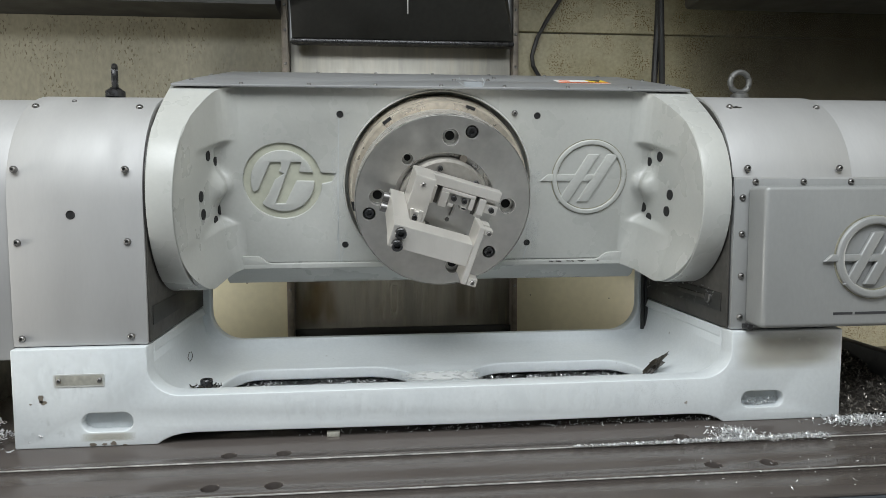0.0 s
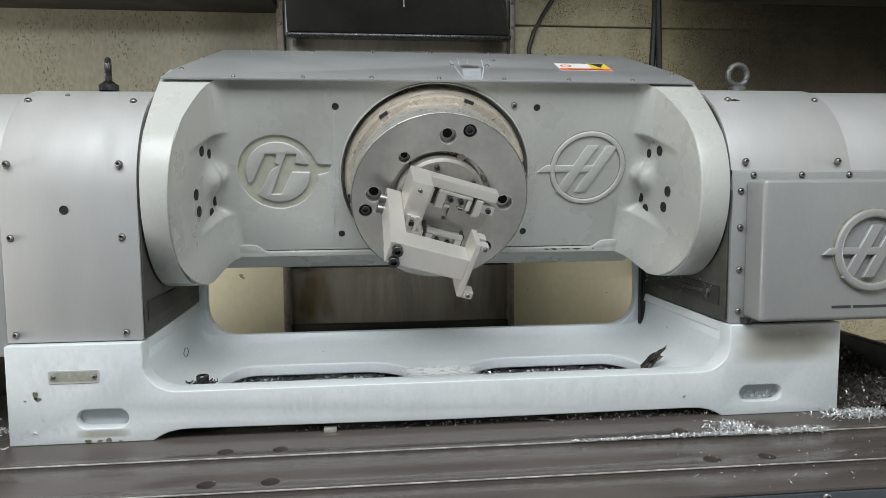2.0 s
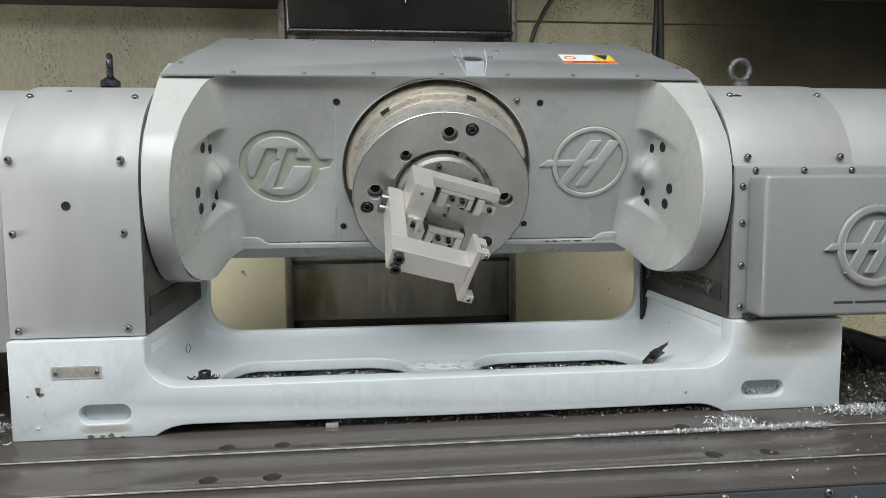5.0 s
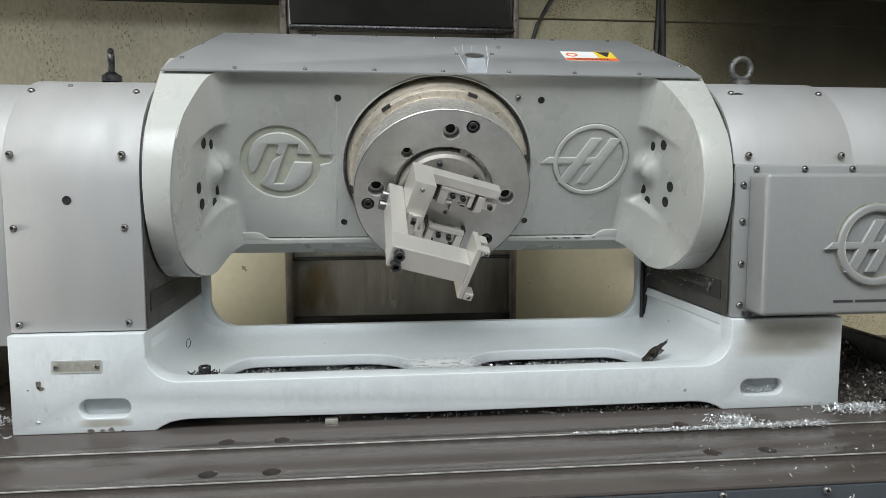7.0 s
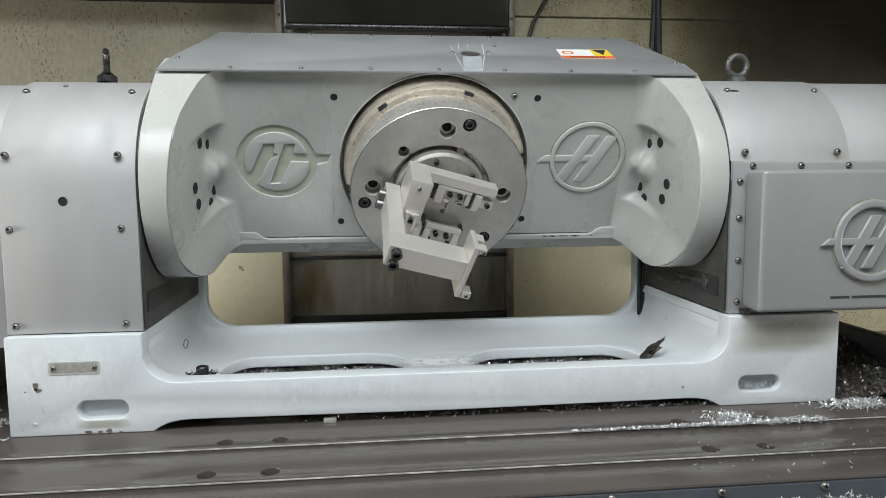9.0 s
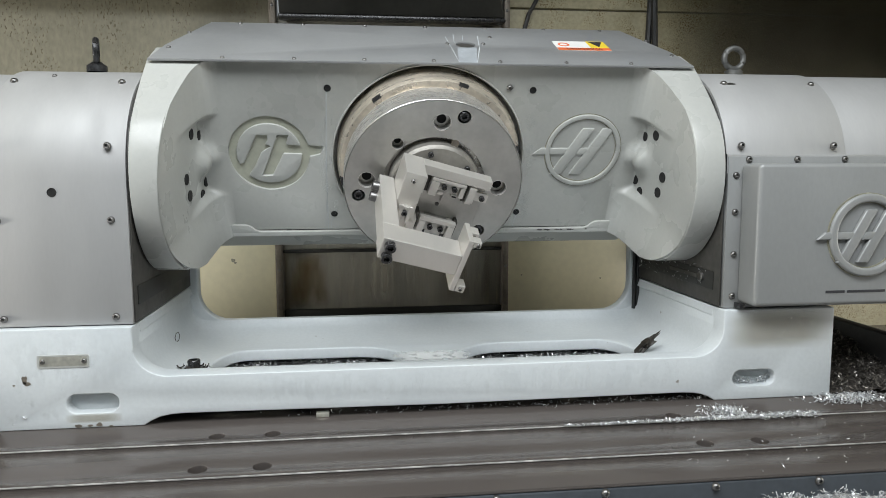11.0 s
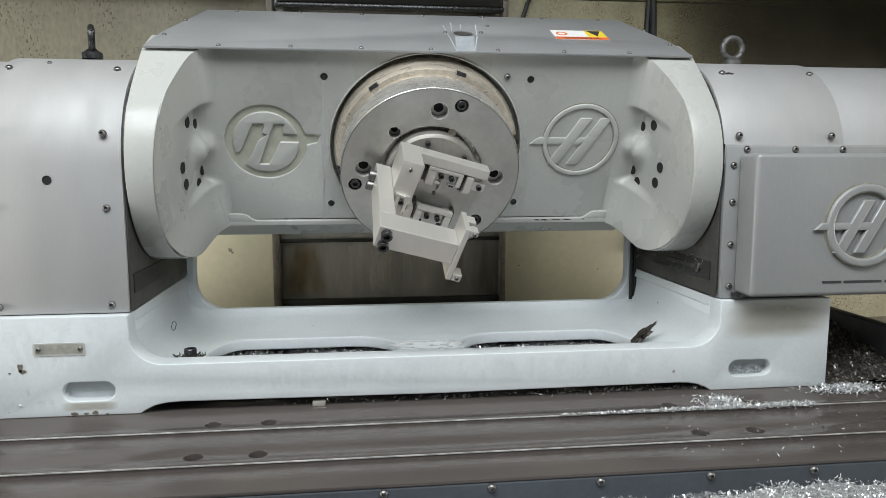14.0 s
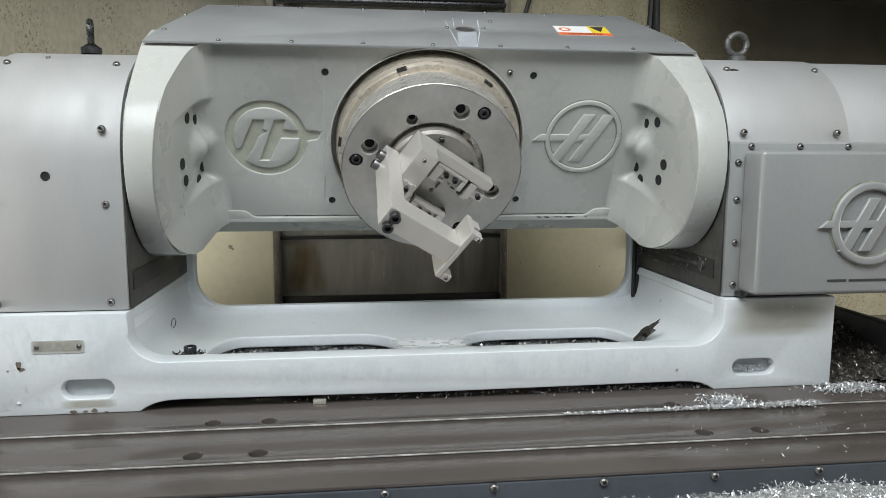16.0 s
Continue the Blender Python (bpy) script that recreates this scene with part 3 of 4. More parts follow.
    chips("stuck_chips", 45, lambda r: (r.uniform(0.56, 0.64), -0.0006, r.uniform(0.105, 0.148)), 0.0055, 31, label="few bright chips stuck on the base's end")
    # hold-down bolt, and a broken hole full of residue
    bolt = thing("hold_down_bolt", (-0.415, 0.125, 0.05), "black socket-head bolt with washer holding the base down", "bolt")
    part("washer", turned("z", (-0.412, 0.125, 0), [(0.0495, 0), (0.0495, 0.018), (0.053, 0.018), (0.054, 0.016), (0.054, 0)], 24), DARK, bolt)
    part("head", turned("z", (-0.412, 0.125, 0), [(0.054, 0), (0.054, 0.0105), (0.0665, 0.0105), (0.068, 0.0095), (0.068, 0.006), (0.061, 0.0055), (0.061, 0)], 20), BLACK, bolt)
    chips("loose_chips", 40, lambda r: (-0.412 + r.gauss(0, 0.016), 0.12 + r.gauss(0, 0.008), 0.052 + 0.006 * r.random()), 0.012, 21, SLUDGE, "dark oily chips round the hold-down bolt")
    curl = thing("wire_curl", (-0.459, 0.212, 0.08), "thin dark curl of swarf stuck in the base's bowl", "metal chips")
    part("curl", tube([(-0.462, 0.213, 0.0785), (-0.4635, 0.211, 0.087), (-0.4605, 0.209, 0.096), (-0.457, 0.209, 0.098), (-0.4545, 0.21, 0.092), (-0.457, 0.212, 0.083), (-0.4615, 0.213, 0.0785)], 0.0007, 6), DARK, curl)
    m = bmesh.new()
    bmesh.ops.create_icosphere(m, subdivisions=3, radius=1)
    for v in m.verts:
        v.co *= 1 + 0.9 * noise.noise(v.co * 1.7) + 0.4 * noise.noise(v.co * 5)
        v.co = Vector((0.400 + v.co.x * 0.014 + v.co.z * 0.011, 0.14 + v.co.y * 0.01, 0.067 + v.co.z * 0.015 + v.co.x * 0.006))
    solo("residue_lump", m, SLUDGE, "lump of dark oily residue in the base's corner", "residue")


def slot_rect(x0, x1, z0, z1, r):
    return arc(x1 - r, z0 + r, r, -90, 0, 4) + arc(x1 - r, z1 - r, r, 0, 90, 4) + arc(x0 + r, z1 - r, r, 90, 180, 4) + arc(x0 + r, z0 + r, r, 180, 270, 4)


base()


# ---- the two end housings ----
HC_Y, HC_R, FRONT = 0.19, 0.177, 0.013


def housing_outline(z0, r=HC_R, yc=HC_Y, front=None, back=0.37, rise=0.0):
    """The side view of a housing cover (y, z): flat front, half-round top."""
    f = yc - r if front is None else front
    return [(back, z0), (f, z0)] + [(yc - r * math.cos(radians(a)), AX_Z + (r + rise) * math.sin(radians(a))) for a in range(0, 181, 6)] + [(back, AX_Z)]


def eyebolt(parent_label, x, y, z, turn):
    e = thing("eyebolt", (x, y, z), "black lifting eyebolt screwed into the housing's top", "eyebolt", "lifting eyebolts")
    part("collar", turned("z", (x, y, 0), [(z - 0.004, 0), (z - 0.004, 0.016), (z + 0.006, 0.016), (z + 0.009, 0.011), (z + 0.012, 0.008), (z + 0.012, 0)], 20), BLACK if turn else EYE, e)
    R = 0.0185
    ca, sa = math.cos(radians(turn)), math.sin(radians(turn))
    part("ring", tube([(x + R * math.cos(a) * ca, y + R * math.cos(a) * sa, z + 0.029 + R * math.sin(a)) for a in np.linspace(-math.pi / 2, 1.5 * math.pi, 33)], 0.0052, 10), BLACK if turn else EYE, e)


def left_housing():
    t = thing("left_end_housing", (-0.57, 0.19, 0.154), "brushed stainless housing cover with half-round top and socket screws", "housing")
    xl, xr = -0.669, -0.4722
    part("cover", plate("x", xl, xr, housing_outline(0.1555, rise=-0.004), (), 0.0015), SHEET, t)
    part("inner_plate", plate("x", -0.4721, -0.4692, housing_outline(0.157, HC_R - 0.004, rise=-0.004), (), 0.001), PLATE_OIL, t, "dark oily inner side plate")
    part("end_cap", plate("x", -1.02, xl - 0.0015, housing_outline(0.134, HC_R - 0.006, rise=-0.004), (), 0.003), SHEET, t)
    for x in (-0.4966, -0.656):
        for z in (0.424, 0.3144, 0.168):
            place("screw", BUTTON, t, pose(x, FRONT, z))
        for z_a in (58,):
            y, z = HC_Y - HC_R * math.cos(radians(z_a)), AX_Z + (HC_R - 0.004) * math.sin(radians(z_a))
            place("screw", BUTTON, t, pose(x, y, z, -z_a))
    hole = turned("y", (-0.578, 0, 0.3558), [(FRONT - 0.0004, 0.0068), (FRONT - 0.0012, 0.0062), (FRONT - 0.0003, 0.0052), (FRONT - 0.0003, 0)], 20)
    part("plugged_hole", hole, HOLE, t, "black plugged bore")
    y, z = HC_Y - HC_R * math.cos(radians(66)), AX_Z + (HC_R - 0.004) * math.sin(radians(66))
    place("rivet", SMALL, t, pose(-0.605, y, z, -66))
    # slotted strip low on the inner plate
    part("inner_strip", box(-0.4691, -0.4672, 0.03, 0.34, 0.182, 0.212, 0.001), HOOD, t, "black slotted strip")
    eyebolt("", -0.558, HC_Y - 0.02, AX_Z + HC_R - 0.001, 107)


def emblem(t, x, z, r, y0, y1, mat, w, flip=1, soft=0.0012):
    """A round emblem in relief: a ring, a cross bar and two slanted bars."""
    part("emblem_dirt", plate("y", y1, y1 - 0.0014, circle(x, z, r + 0.0016, 40), [circle(x, z, r - w - 0.0016, 40)], 0), GRIME, t, "brown grime along the emblem")
    part("emblem_ring", plate("y", y1, y0, circle(x, z, r, 40), [circle(x, z, r - w, 40)], min(w * 0.4, 2.3 * soft), 4), mat, t)
    part("emblem_bar", plate("y", y1, y0 + 0.0008, [(x - flip * r * 1.34, z - 0.1 * r), (x - flip * r * 1.12, z + 0.08 * r), (x - flip * 0.1 * r, z + 0.08 * r), (x - flip * 0.16 * r, z - 0.1 * r)], (), soft, 3), mat, t)
    part("emblem_link", plate("y", y1, y0 + 0.0006, [(x - 0.2 * r, z - 0.1 * r), (x + 0.14 * r, z - 0.1 * r), (x + 0.24 * r, z + 0.08 * r), (x - 0.1 * r, z + 0.08 * r)], (), 0.0008), mat, t)
    for dx in (-0.3, 0.22):
        q = 0.15
        part("emblem_stroke", plate("y", y1, y0 + 0.0004, [(x + (dx - 0.36 - q) * r, z - 0.66 * r), (x + (dx - 0.36 + q) * r, z - 0.66 * r), (x + (dx + 0.36 + q) * r, z + 0.62 * r), (x + (dx + 0.36 - q) * r, z + 0.62 * r)], (), soft, 3), mat, t)


def right_housing():
    t = thing("right_drive_housing", (0.57, 0.19, 0.154), "stainless drive housing with half-round top cover and grey motor box", "housing")
    xl, xr = 0.4722, 0.684
    part("top_cover", plate("x", xl, xr, housing_outline(0.411, rise=0.007), (), 0.0015), SHEET, t)
    part("end_cover", plate("x", xr + 0.0015, 1.05, housing_outline(0.411, HC_R - 0.003, rise=0.007), (), 0.002), SHEET, t)
    part("core", plate("x", xl + 0.003, 1.04, [(0.37, 0.1555), (0.03, 0.1555), (0.03, 0.4095), (0.37, 0.4095)], (), 0), DARK, t)
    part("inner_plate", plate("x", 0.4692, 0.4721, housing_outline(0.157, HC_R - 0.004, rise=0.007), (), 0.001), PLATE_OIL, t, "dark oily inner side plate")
    part("inner_strip", box(0.4672, 0.4691, 0.036, 0.34, 0.182, 0.214, 0.001), HOOD, t, "black slotted strip")
    part("strip_bolt", turned("x", (0, 0.075, 0.2), [(0.4675, 0), (0.4675, 0.009), (0.463, 0.009), (0.462, 0.007), (0.462, 0)], 14), SCREW, t)
    part("strip_bracket", box(0.4655, 0.469, 0.09, 0.2, 0.196, 0.2035, 0.001), PLATE_OIL, t, "oily steel bracket")
    for x in (0.4966, 0.6598):
        place("screw", BUTTON, t, pose(x, FRONT, 0.4255))
        y, z = HC_Y - HC_R * math.cos(radians(58)), AX_Z + (HC_R + 0.007) * math.sin(radians(58))
        place("screw", BUTTON, t, pose(x + 0.009, y, z, -58))
    for k, (x, w) in enumerate(((0.511, 0.012), (0.521, 0.007))):
        m = plate("y", -0.0004, 0.001, [(x - w, 0.001), (x - w * 0.3, 0.004), (x + w, -0.001), (x + w * 0.4, -0.004), (x - w * 0.6, -0.003)], (), 0)
        bmesh.ops.transform(m, matrix=pose(0, HC_Y - HC_R * math.cos(radians(58)), AX_Z + (HC_R + 0.007) * math.sin(radians(58)), -58), verts=m.verts)
        part("worn_mark", m, DARK, t, "dark scraped mark")
    f = part("flange", plate("y", FRONT - 0.002, 0.029, [(0.4742, 0.1555), (1.05, 0.1555), (1.05, 0.4078), (0.4742, 0.4078)], (), 0.001), BOXPAINT, t, "grey painted mounting flange")
    for x, z in ((0.488, 0.377), (0.4885, 0.3165), (0.489, 0.246), (0.489, 0.176), (0.5095, 0.403), (0.5945, 0.403), (0.6795, 0.403), (0.7645, 0.403)):
        place("screw", BUTTON, f, pose(x, FRONT - 0.002, z))
    mb = part("motor_box", box(0.4965, 1.02, -0.045, FRONT - 0.003, 0.1665, 0.396, 0.0075, 4), BOXPAINT, t, "grey powder-coated motor box")
    emblem(mb, 0.683, 0.2805, 0.067, -0.0535, -0.0455, BOXPAINT, 0.0135, soft=0.0026)
    for x0, x1 in ((0.618, 0.651), (0.6555, 0.722), (0.728, 0.75)):
        part("lettering_bar", box(x0, x1, -0.0458, -0.0445, 0.187, 0.191), INK, mb, "dark lettering bar")
    part("box_clip", box(0.492, 0.502, -0.01, 0.009, 0.158, 0.166, 0.001), BLACK, t)
    eyebolt("", 0.5635, HC_Y - 0.02, AX_Z + HC_R + 0.005, 0)


left_housing()
right_housing()


# ---- the tilting yoke with its platter, drawn round the tilting axis ----
FACE = 0.0515


def front_edge(z, r=0.1588):
    """How far an arm reaches forward at the height z: a round drum that runs out into the face near its top."""
    if z > 0.14:
        d = z - 0.14
        return -0.075 + 1.87 * d + 19.7 * d * d
    return -math.sqrt(max(r * r - z * z, 0.0))


def arm_pan(s):
    """The hollow between the face and an end drum: full fillets above and below, a deeper bolt pocket with a round boss between."""
    full = [(0.3575, 0.0513), (0.362, 0.05115), (0.367, 0.0503), (0.3737, 0.0473), (0.382, 0.0405), (0.3893, 0.029), (0.3955, 0.012), (0.4018, -0.012), (0.4078, -0.036), (0.4128, -0.056)]
    deep = [(0.3575, 0.0513), (0.366, 0.0512), (0.378, 0.0511), (0.390, 0.0507), (0.3985, 0.0488), (0.4015, 0.0445), (0.4035, 0.026), (0.4062, 0.0), (0.4095, -0.028), (0.4128, -0.056)]
    slope = 0.04 if s > 0 else 0.13

    def soft(a, b, v):
        k = min(1, max(0, (v - a) / (b - a)))
        return k * k * (3 - 2 * k)
    b = bmesh.new()
    rows = []
    zs = [-0.152] + [-0.152 + (0.1858 + 0.152) * i / 170 for i in range(1, 171)]
    for z in zs:
        w = 1 - soft(-0.066, -0.046, z) * (1 - soft(0.076, 0.094, z))
        lim = front_edge(z)
        pts = [(p[0] * w + q[0] * (1 - w), p[1] * w + q[1] * (1 - w)) for p, q in zip(full, deep)]
        out = []
        for k in range(len(pts) - 1):
            for f in (0, 0.5):
                out.append((pts[k][0] + (pts[k + 1][0] - pts[k][0]) * f, pts[k][1] + (pts[k + 1][1] - pts[k][1]) * f))
        for k in range(9):
            y = -0.056 + (min(lim, -0.056) + 0.056) * k / 8
            out.append((0.4128 - slope * (y + 0.056), y))
        moved = []
        for x, y in out:
            d = ((max(0, 0.392 - x) / 0.016) ** 2 + ((y - 0.036) / 0.022) ** 2 + ((z - 0.012) / 0.026) ** 2) ** 0.5
            push = 0.026 * math.exp(-d ** 2.6) if z > -0.06 else 0
            lean = 0.0115 * (1 - soft(-0.15, -0.055, z)) * min(1, max(0, (x - 0.3575) / 0.022))
            moved.append((x - 0.8 * push - lean, y - 0.45 * push))
        kept = [moved[0]]
        for (xa, ya), (xb, yb) in zip(moved, moved[1:]):
            if yb < lim:
                f = (ya - lim) / (ya - yb) if ya > yb else 0
                kept.append((xa + (xb - xa) * f, lim))
                break
            kept.append((xb, yb))
        run = [0.0]
        for p, q in zip(kept, kept[1:]):
            run.append(run[-1] + math.hypot(q[0] - p[0], q[1] - p[1]))
        at = np.linspace(0, run[-1], 72)
        xs, ys = np.interp(at, run, [p[0] for p in kept]), np.interp(at, run, [p[1] for p in kept])
        row = [b.verts.new((s * float(x), float(y), z)) for x, y in zip(xs, ys)]
        row.append(b.verts.new((s * max(row[-1].co.x * s, 0.4185), lim - 0.0002, z)))
        rows.append(row)
    for i, (p, q) in enumerate(zip(rows, rows[1:])):
        for k in range(len(p) - 1):
            b.faces.new((p[k], p[k + 1], q[k + 1], q[k]))
    low = rows[0]
    back = [b.verts.new((s * 0.425, max(v.co.y, 0.0), -0.152)) for v in low]
    for k in range(len(low) - 1):
        b.faces.new((low[k], low[k + 1], back[k + 1], back[k]))
    bmesh.ops.remove_doubles(b, verts=b.verts, dist=0.00005)
    for v in [v for v in b.verts if not v.link_faces]:
        b.verts.remove(v)
    return b


def yoke():
    t = thing("tilting_yoke", (0, 0, 0), "grey-green painted trunnion yoke casting carrying the round platter", "trunnion yoke")
    # middle beam
    prof = [(FACE + 0.03, 0.186), (FACE + 0.03, -0.1415), (FACE - 0.003, -0.1417), (FACE - 0.0044, -0.1424), (FACE - 0.005, -0.144), (FACE - 0.005, -0.151), (FACE + 0.001, -0.156), (FACE + 0.016, -0.182), (FACE + 0.03, -0.193), (FACE + 0.05, -0.196), (0.25, -0.196), (0.25, 0.186)]
    part("beam", plate("x", -0.40, 0.40, prof, [], 0.0), PAINT_DIM, t)
    for s in (-1, 1):
        # end arm: a drum below and in front, a flat top above
        def arm_outline(r):
            k = r / 0.1588
            top = [(front_edge(z) * k + (k - 1) * -0.02, z) for z in np.linspace(0.1858, 0.141, 14)]
            ring = [(r * math.cos(radians(a)), r * math.sin(radians(a))) for a in range(121, 331, 5)]
            return top + ring + [(0.16, -0.07), (0.19, 0.0), (0.185, 0.08), (0.112, 0.1858)]
        def draft(b, limit):
            for v in b.verts:
                if abs(v.co.x) < limit:
                    v.co.x -= s * slope * (min(v.co.y, 0.07) + 0.056)
            return b
        slope = 0.04 if s > 0 else 0.13
        lo, hi = sorted((s * 0.4136, s * 0.466))
        part("end_drum", draft(plate("x", lo, hi, arm_outline(0.1606), (), 0.002, 3), 0.43), PAINT_DIM, t, "light grey end drum")
        part("seal_ring", turned("x", (0, 0, 0), [(s * 0.4662, 0), (s * 0.4662, 0.156), (s * 0.4688, 0.156), (s * 0.4688, 0)], 64), RUBBER, t, "black rubber seal ring")
        part("arm_pan", arm_pan(s), PAINT_DIM, t, angle=45)
        for y, z in ((0.045, 0.0535), (0.009, 0.072), (-0.041, 0.0127), (-0.0373, -0.0195), (0.046, -0.0345), (0.022, -0.049)):
            xs, lean = (0.4106 - 0.115 * (y + 0.04), 7) if y < 0.03 else (0.4, 10)
            hole = part("bolt_hole", turned("x", (0, 0, 0), [(s * 0.003, 0.0095), (-s * 0.0012, 0.0094), (-s * 0.001, 0.0082), (-s * 0.001, 0)], 18), HOLE, t)
            hole.matrix_local = pose(s * xs, y, z, 0, 0, s * lean)
    # pocket edge in low relief
    for s in (-1, 1):
        part("pocket_step", plate("y", FACE - 0.0048, FACE + 0.001, [(s * 0.30, -0.1424), (s * 0.314, -0.1418), (s * 0.323, -0.1385), (s * 0.329, -0.1325), (s * 0.336, -0.1283), (s * 0.348, -0.127), (s * 0.372, -0.127), (s * 0.372, -0.15), (s * 0.30, -0.15)], (), 0.0014), PAINT_DIM, t)
    # cover sheet on top
    cov = [(-0.462, 0.036), (0.459, 0.036), (0.449, 0.115), (0.396, 0.26), (-0.398, 0.26), (-0.449, 0.115)]
    c = part("top_cover", plate("z", 0.1865, 0.191, cov, [circle(0.068, 0.1427, 0.0178, 24)], 0.001), COVER, t, "satin grey sheet-metal top cover")
    up = lambda x, y: pose(x, y, 0.191, -90)
    for x in (-0.346, -0.231, -0.116, 0.0, 0.114, 0.23, 0.346):
        place("screw", SMALL, c, up(x, 0.0425))
    for x in (-0.344, -0.229, -0.1125, 0.0036, 0.1205, 0.238, 0.3526):
        place("screw", SMALL, c, up(x, 0.2525))
    for s in (-1, 1):
        for x, y in ((0.4405, 0.0945), (0.424, 0.185)):
            place("screw", SMALL, c, up(s * x, y))
    for x, y in ((0.0348, 0.1436), (0.101, 0.1468), (0.12, 0.19)):
        place("screw", SMALL, c, up(x, y))
    part("hole_floor", plate("z", 0.1855, 0.1868, circle(0.068, 0.1427, 0.019, 24), (), 0), DARK, c)
    for k, pts in enumerate(([(0.0505, 0.122), (0.0855, 0.124), (0.0735, 0.037), (0.0425, 0.037)],)):
        part("dried_film", plate("z", 0.1911, 0.1913, pts, (), 0), FILM, c, "pale film of dried coolant")
    for a, q, wd in (((0.098, 0.198), (0.09, 0.12), 0.002), ((0.09, 0.12), (0.074, 0.038), 0.002), ((0.053, 0.21), (0.048, 0.15), 0.0014), ((0.036, 0.19), (0.04, 0.11), 0.0012), ((0.04, 0.11), (0.043, 0.038), 0.0014), ((0.07, 0.2), (0.066, 0.165), 0.0012)):
        part("dried_streak", plate("z", 0.1911, 0.1915, [(a[0] - wd / 2, a[1]), (a[0] + wd / 2, a[1]), (q[0] + wd / 4, q[1]), (q[0] - wd / 4, q[1])], (), 0), DRIED, c, "pale streak of dried coolant")
    # warning label
    lab = part("warning_label", plate("z", 0.1912, 0.1916, [(0.2355, 0.117), (0.335, 0.117), (0.335, 0.174), (0.2355, 0.174)], (), 0), WHITE, c, "white, orange and yellow warning label")
    part("orange_band", plate("z", 0.1917, 0.192, [(0.2358, 0.1173), (0.3347, 0.1173), (0.3347, 0.132), (0.2358, 0.132)], (), 0), RED, lab)
    part("yellow_field", plate("z", 0.1917, 0.192, [(0.3, 0.133), (0.3347, 0.133), (0.3347, 0.1737), (0.3, 0.1737)], (), 0), YELLOW, lab)
    part("triangle", plate("z", 0.1921, 0.1923, [(0.304, 0.17), (0.331, 0.17), (0.3175, 0.138)], (), 0), INK, lab)
    part("red_mark", plate("z", 0.1917, 0.192, circle(0.253, 0.152, 0.011, 20), [circle(0.253, 0.152, 0.007, 20)], 0), RED, lab)
    cu = bpy.data.curves.new("word", "FONT")
    cu.body, cu.size, cu.align_x, cu.align_y = "WARNING", 0.014, "CENTER", "CENTER"
    w = new("word", cu)
    w.data.materials.append(INK)
    w.parent = lab
    w.matrix_local = pose(0.285, 0.1247, 0.1924, 0, 0, 180)
    for x0, x1, z0, z1, mat in ((-0.2, -0.165, -0.14, 0.14, PALE_STAIN), (0.16, 0.2, -0.14, 0.1, PALE_STAIN)):
        part("stain", plate("y", FACE - 0.0004, FACE - 0.0001, [(x0, z0), (x1, z0), (x1, z1), (x0, z1)], (), 0), mat, t, "faint streaked stain")
    r = random.Random(5)
    for k in range(9):
        x = 0.225 + 0.014 * k * r.uniform(0.6, 1.0)
        wd = r.uniform(0.002, 0.007)
        part("chipped_paint", plate("y", FACE - 0.0053, FACE - 0.004, [(x - wd, -0.1440), (x - wd * 0.3, -0.1432), (x + wd, -0.1442), (x + wd * 0.6, -0.1452 - r.uniform(0, 0.002)), (x - wd * 0.5, -0.1455)], (), 0), DARK, t, "dark chipped paint")
    # emblems in relief and small holes on the face
    ex, ez, er = -0.2855, 0.0165, 0.0705
    cut = [(ex + er * math.cos(radians(a)), ez + er * math.sin(radians(a))) for a in range(14, 357, 6)] + [(ex + er * 1.27, ez - 0.01 * er), (ex + er * 1.37, ez + 0.21 * er), (ex + er * 1.02, ez + 0.22 * er)]
    skin = plate("y", FACE, FACE + 0.0066, [(-0.3595, -0.1412), (0.3595, -0.1412), (0.3595, 0.1858), (-0.3595, 0.1858)], [cut, circle(0, 0.007, 0.1745, 96)], 0.0016, 3)
    part("face_skin", skin, PAINT_DIM, t)
    ri = 0.81 * er
    around = lambda a0, a1: [(ex + ri * math.cos(radians(a)), ez + ri * math.sin(radians(a))) for a in np.linspace(a0, a1, max(4, int(abs(a1 - a0) / 5)))]
    inlet = lambda pts: [(ex + u * er, ez + w * er) for u, w in pts]
    glyph = around(15.7, 201) + inlet([(-0.64, -0.24), (-0.29, 0.5), (-0.03, 0.5), (-0.02, 0.38), (-0.09, 0.26), (0.04, 0.2), (-0.2, 0.03), (-0.38, -0.34)]) + around(227, 360) + inlet([(0.35, 0.01), (0.04, -0.6), (-0.21, -0.6), (0.23, 0.5), (0.49, 0.5), (0.42, 0.25)])
    part("emblem_island", plate("y", FACE, FACE + 0.0066, glyph, (), 0.0016, 3), PAINT_DIM, t)
    part("groove_floor", plate("y", FACE + 0.0042, FACE + 0.0062, [(ex - er * 1.1, ez - er * 1.1), (ex + er * 1.45, ez - er * 1.1), (ex + er * 1.45, ez + er * 1.1), (ex - er * 1.1, ez + er * 1.1)], (), 0), GROOVE, t, "brown-tinged groove of the sunk emblem")
    emblem(t, 0.288, 0.0232, 0.072, FACE - 0.0035, FACE + 0.001, PAINT_DIM, 0.009, 1)
    for x, z in ((-0.1793, 0.1389), (0.1793, 0.1389), (-0.175, -0.1065), (0.175, -0.1065)):
        part("tapped_hole", turned("y", (x, 0, z), [(FACE - 0.0006, 0.0062), (FACE - 0.001, 0.0052), (FACE - 0.0002, 0.0045), (FACE - 0.0002, 0)], 18), HOLE, t)
    place("screw", BUTTON, t, pose(0.137, FACE, 0.143))
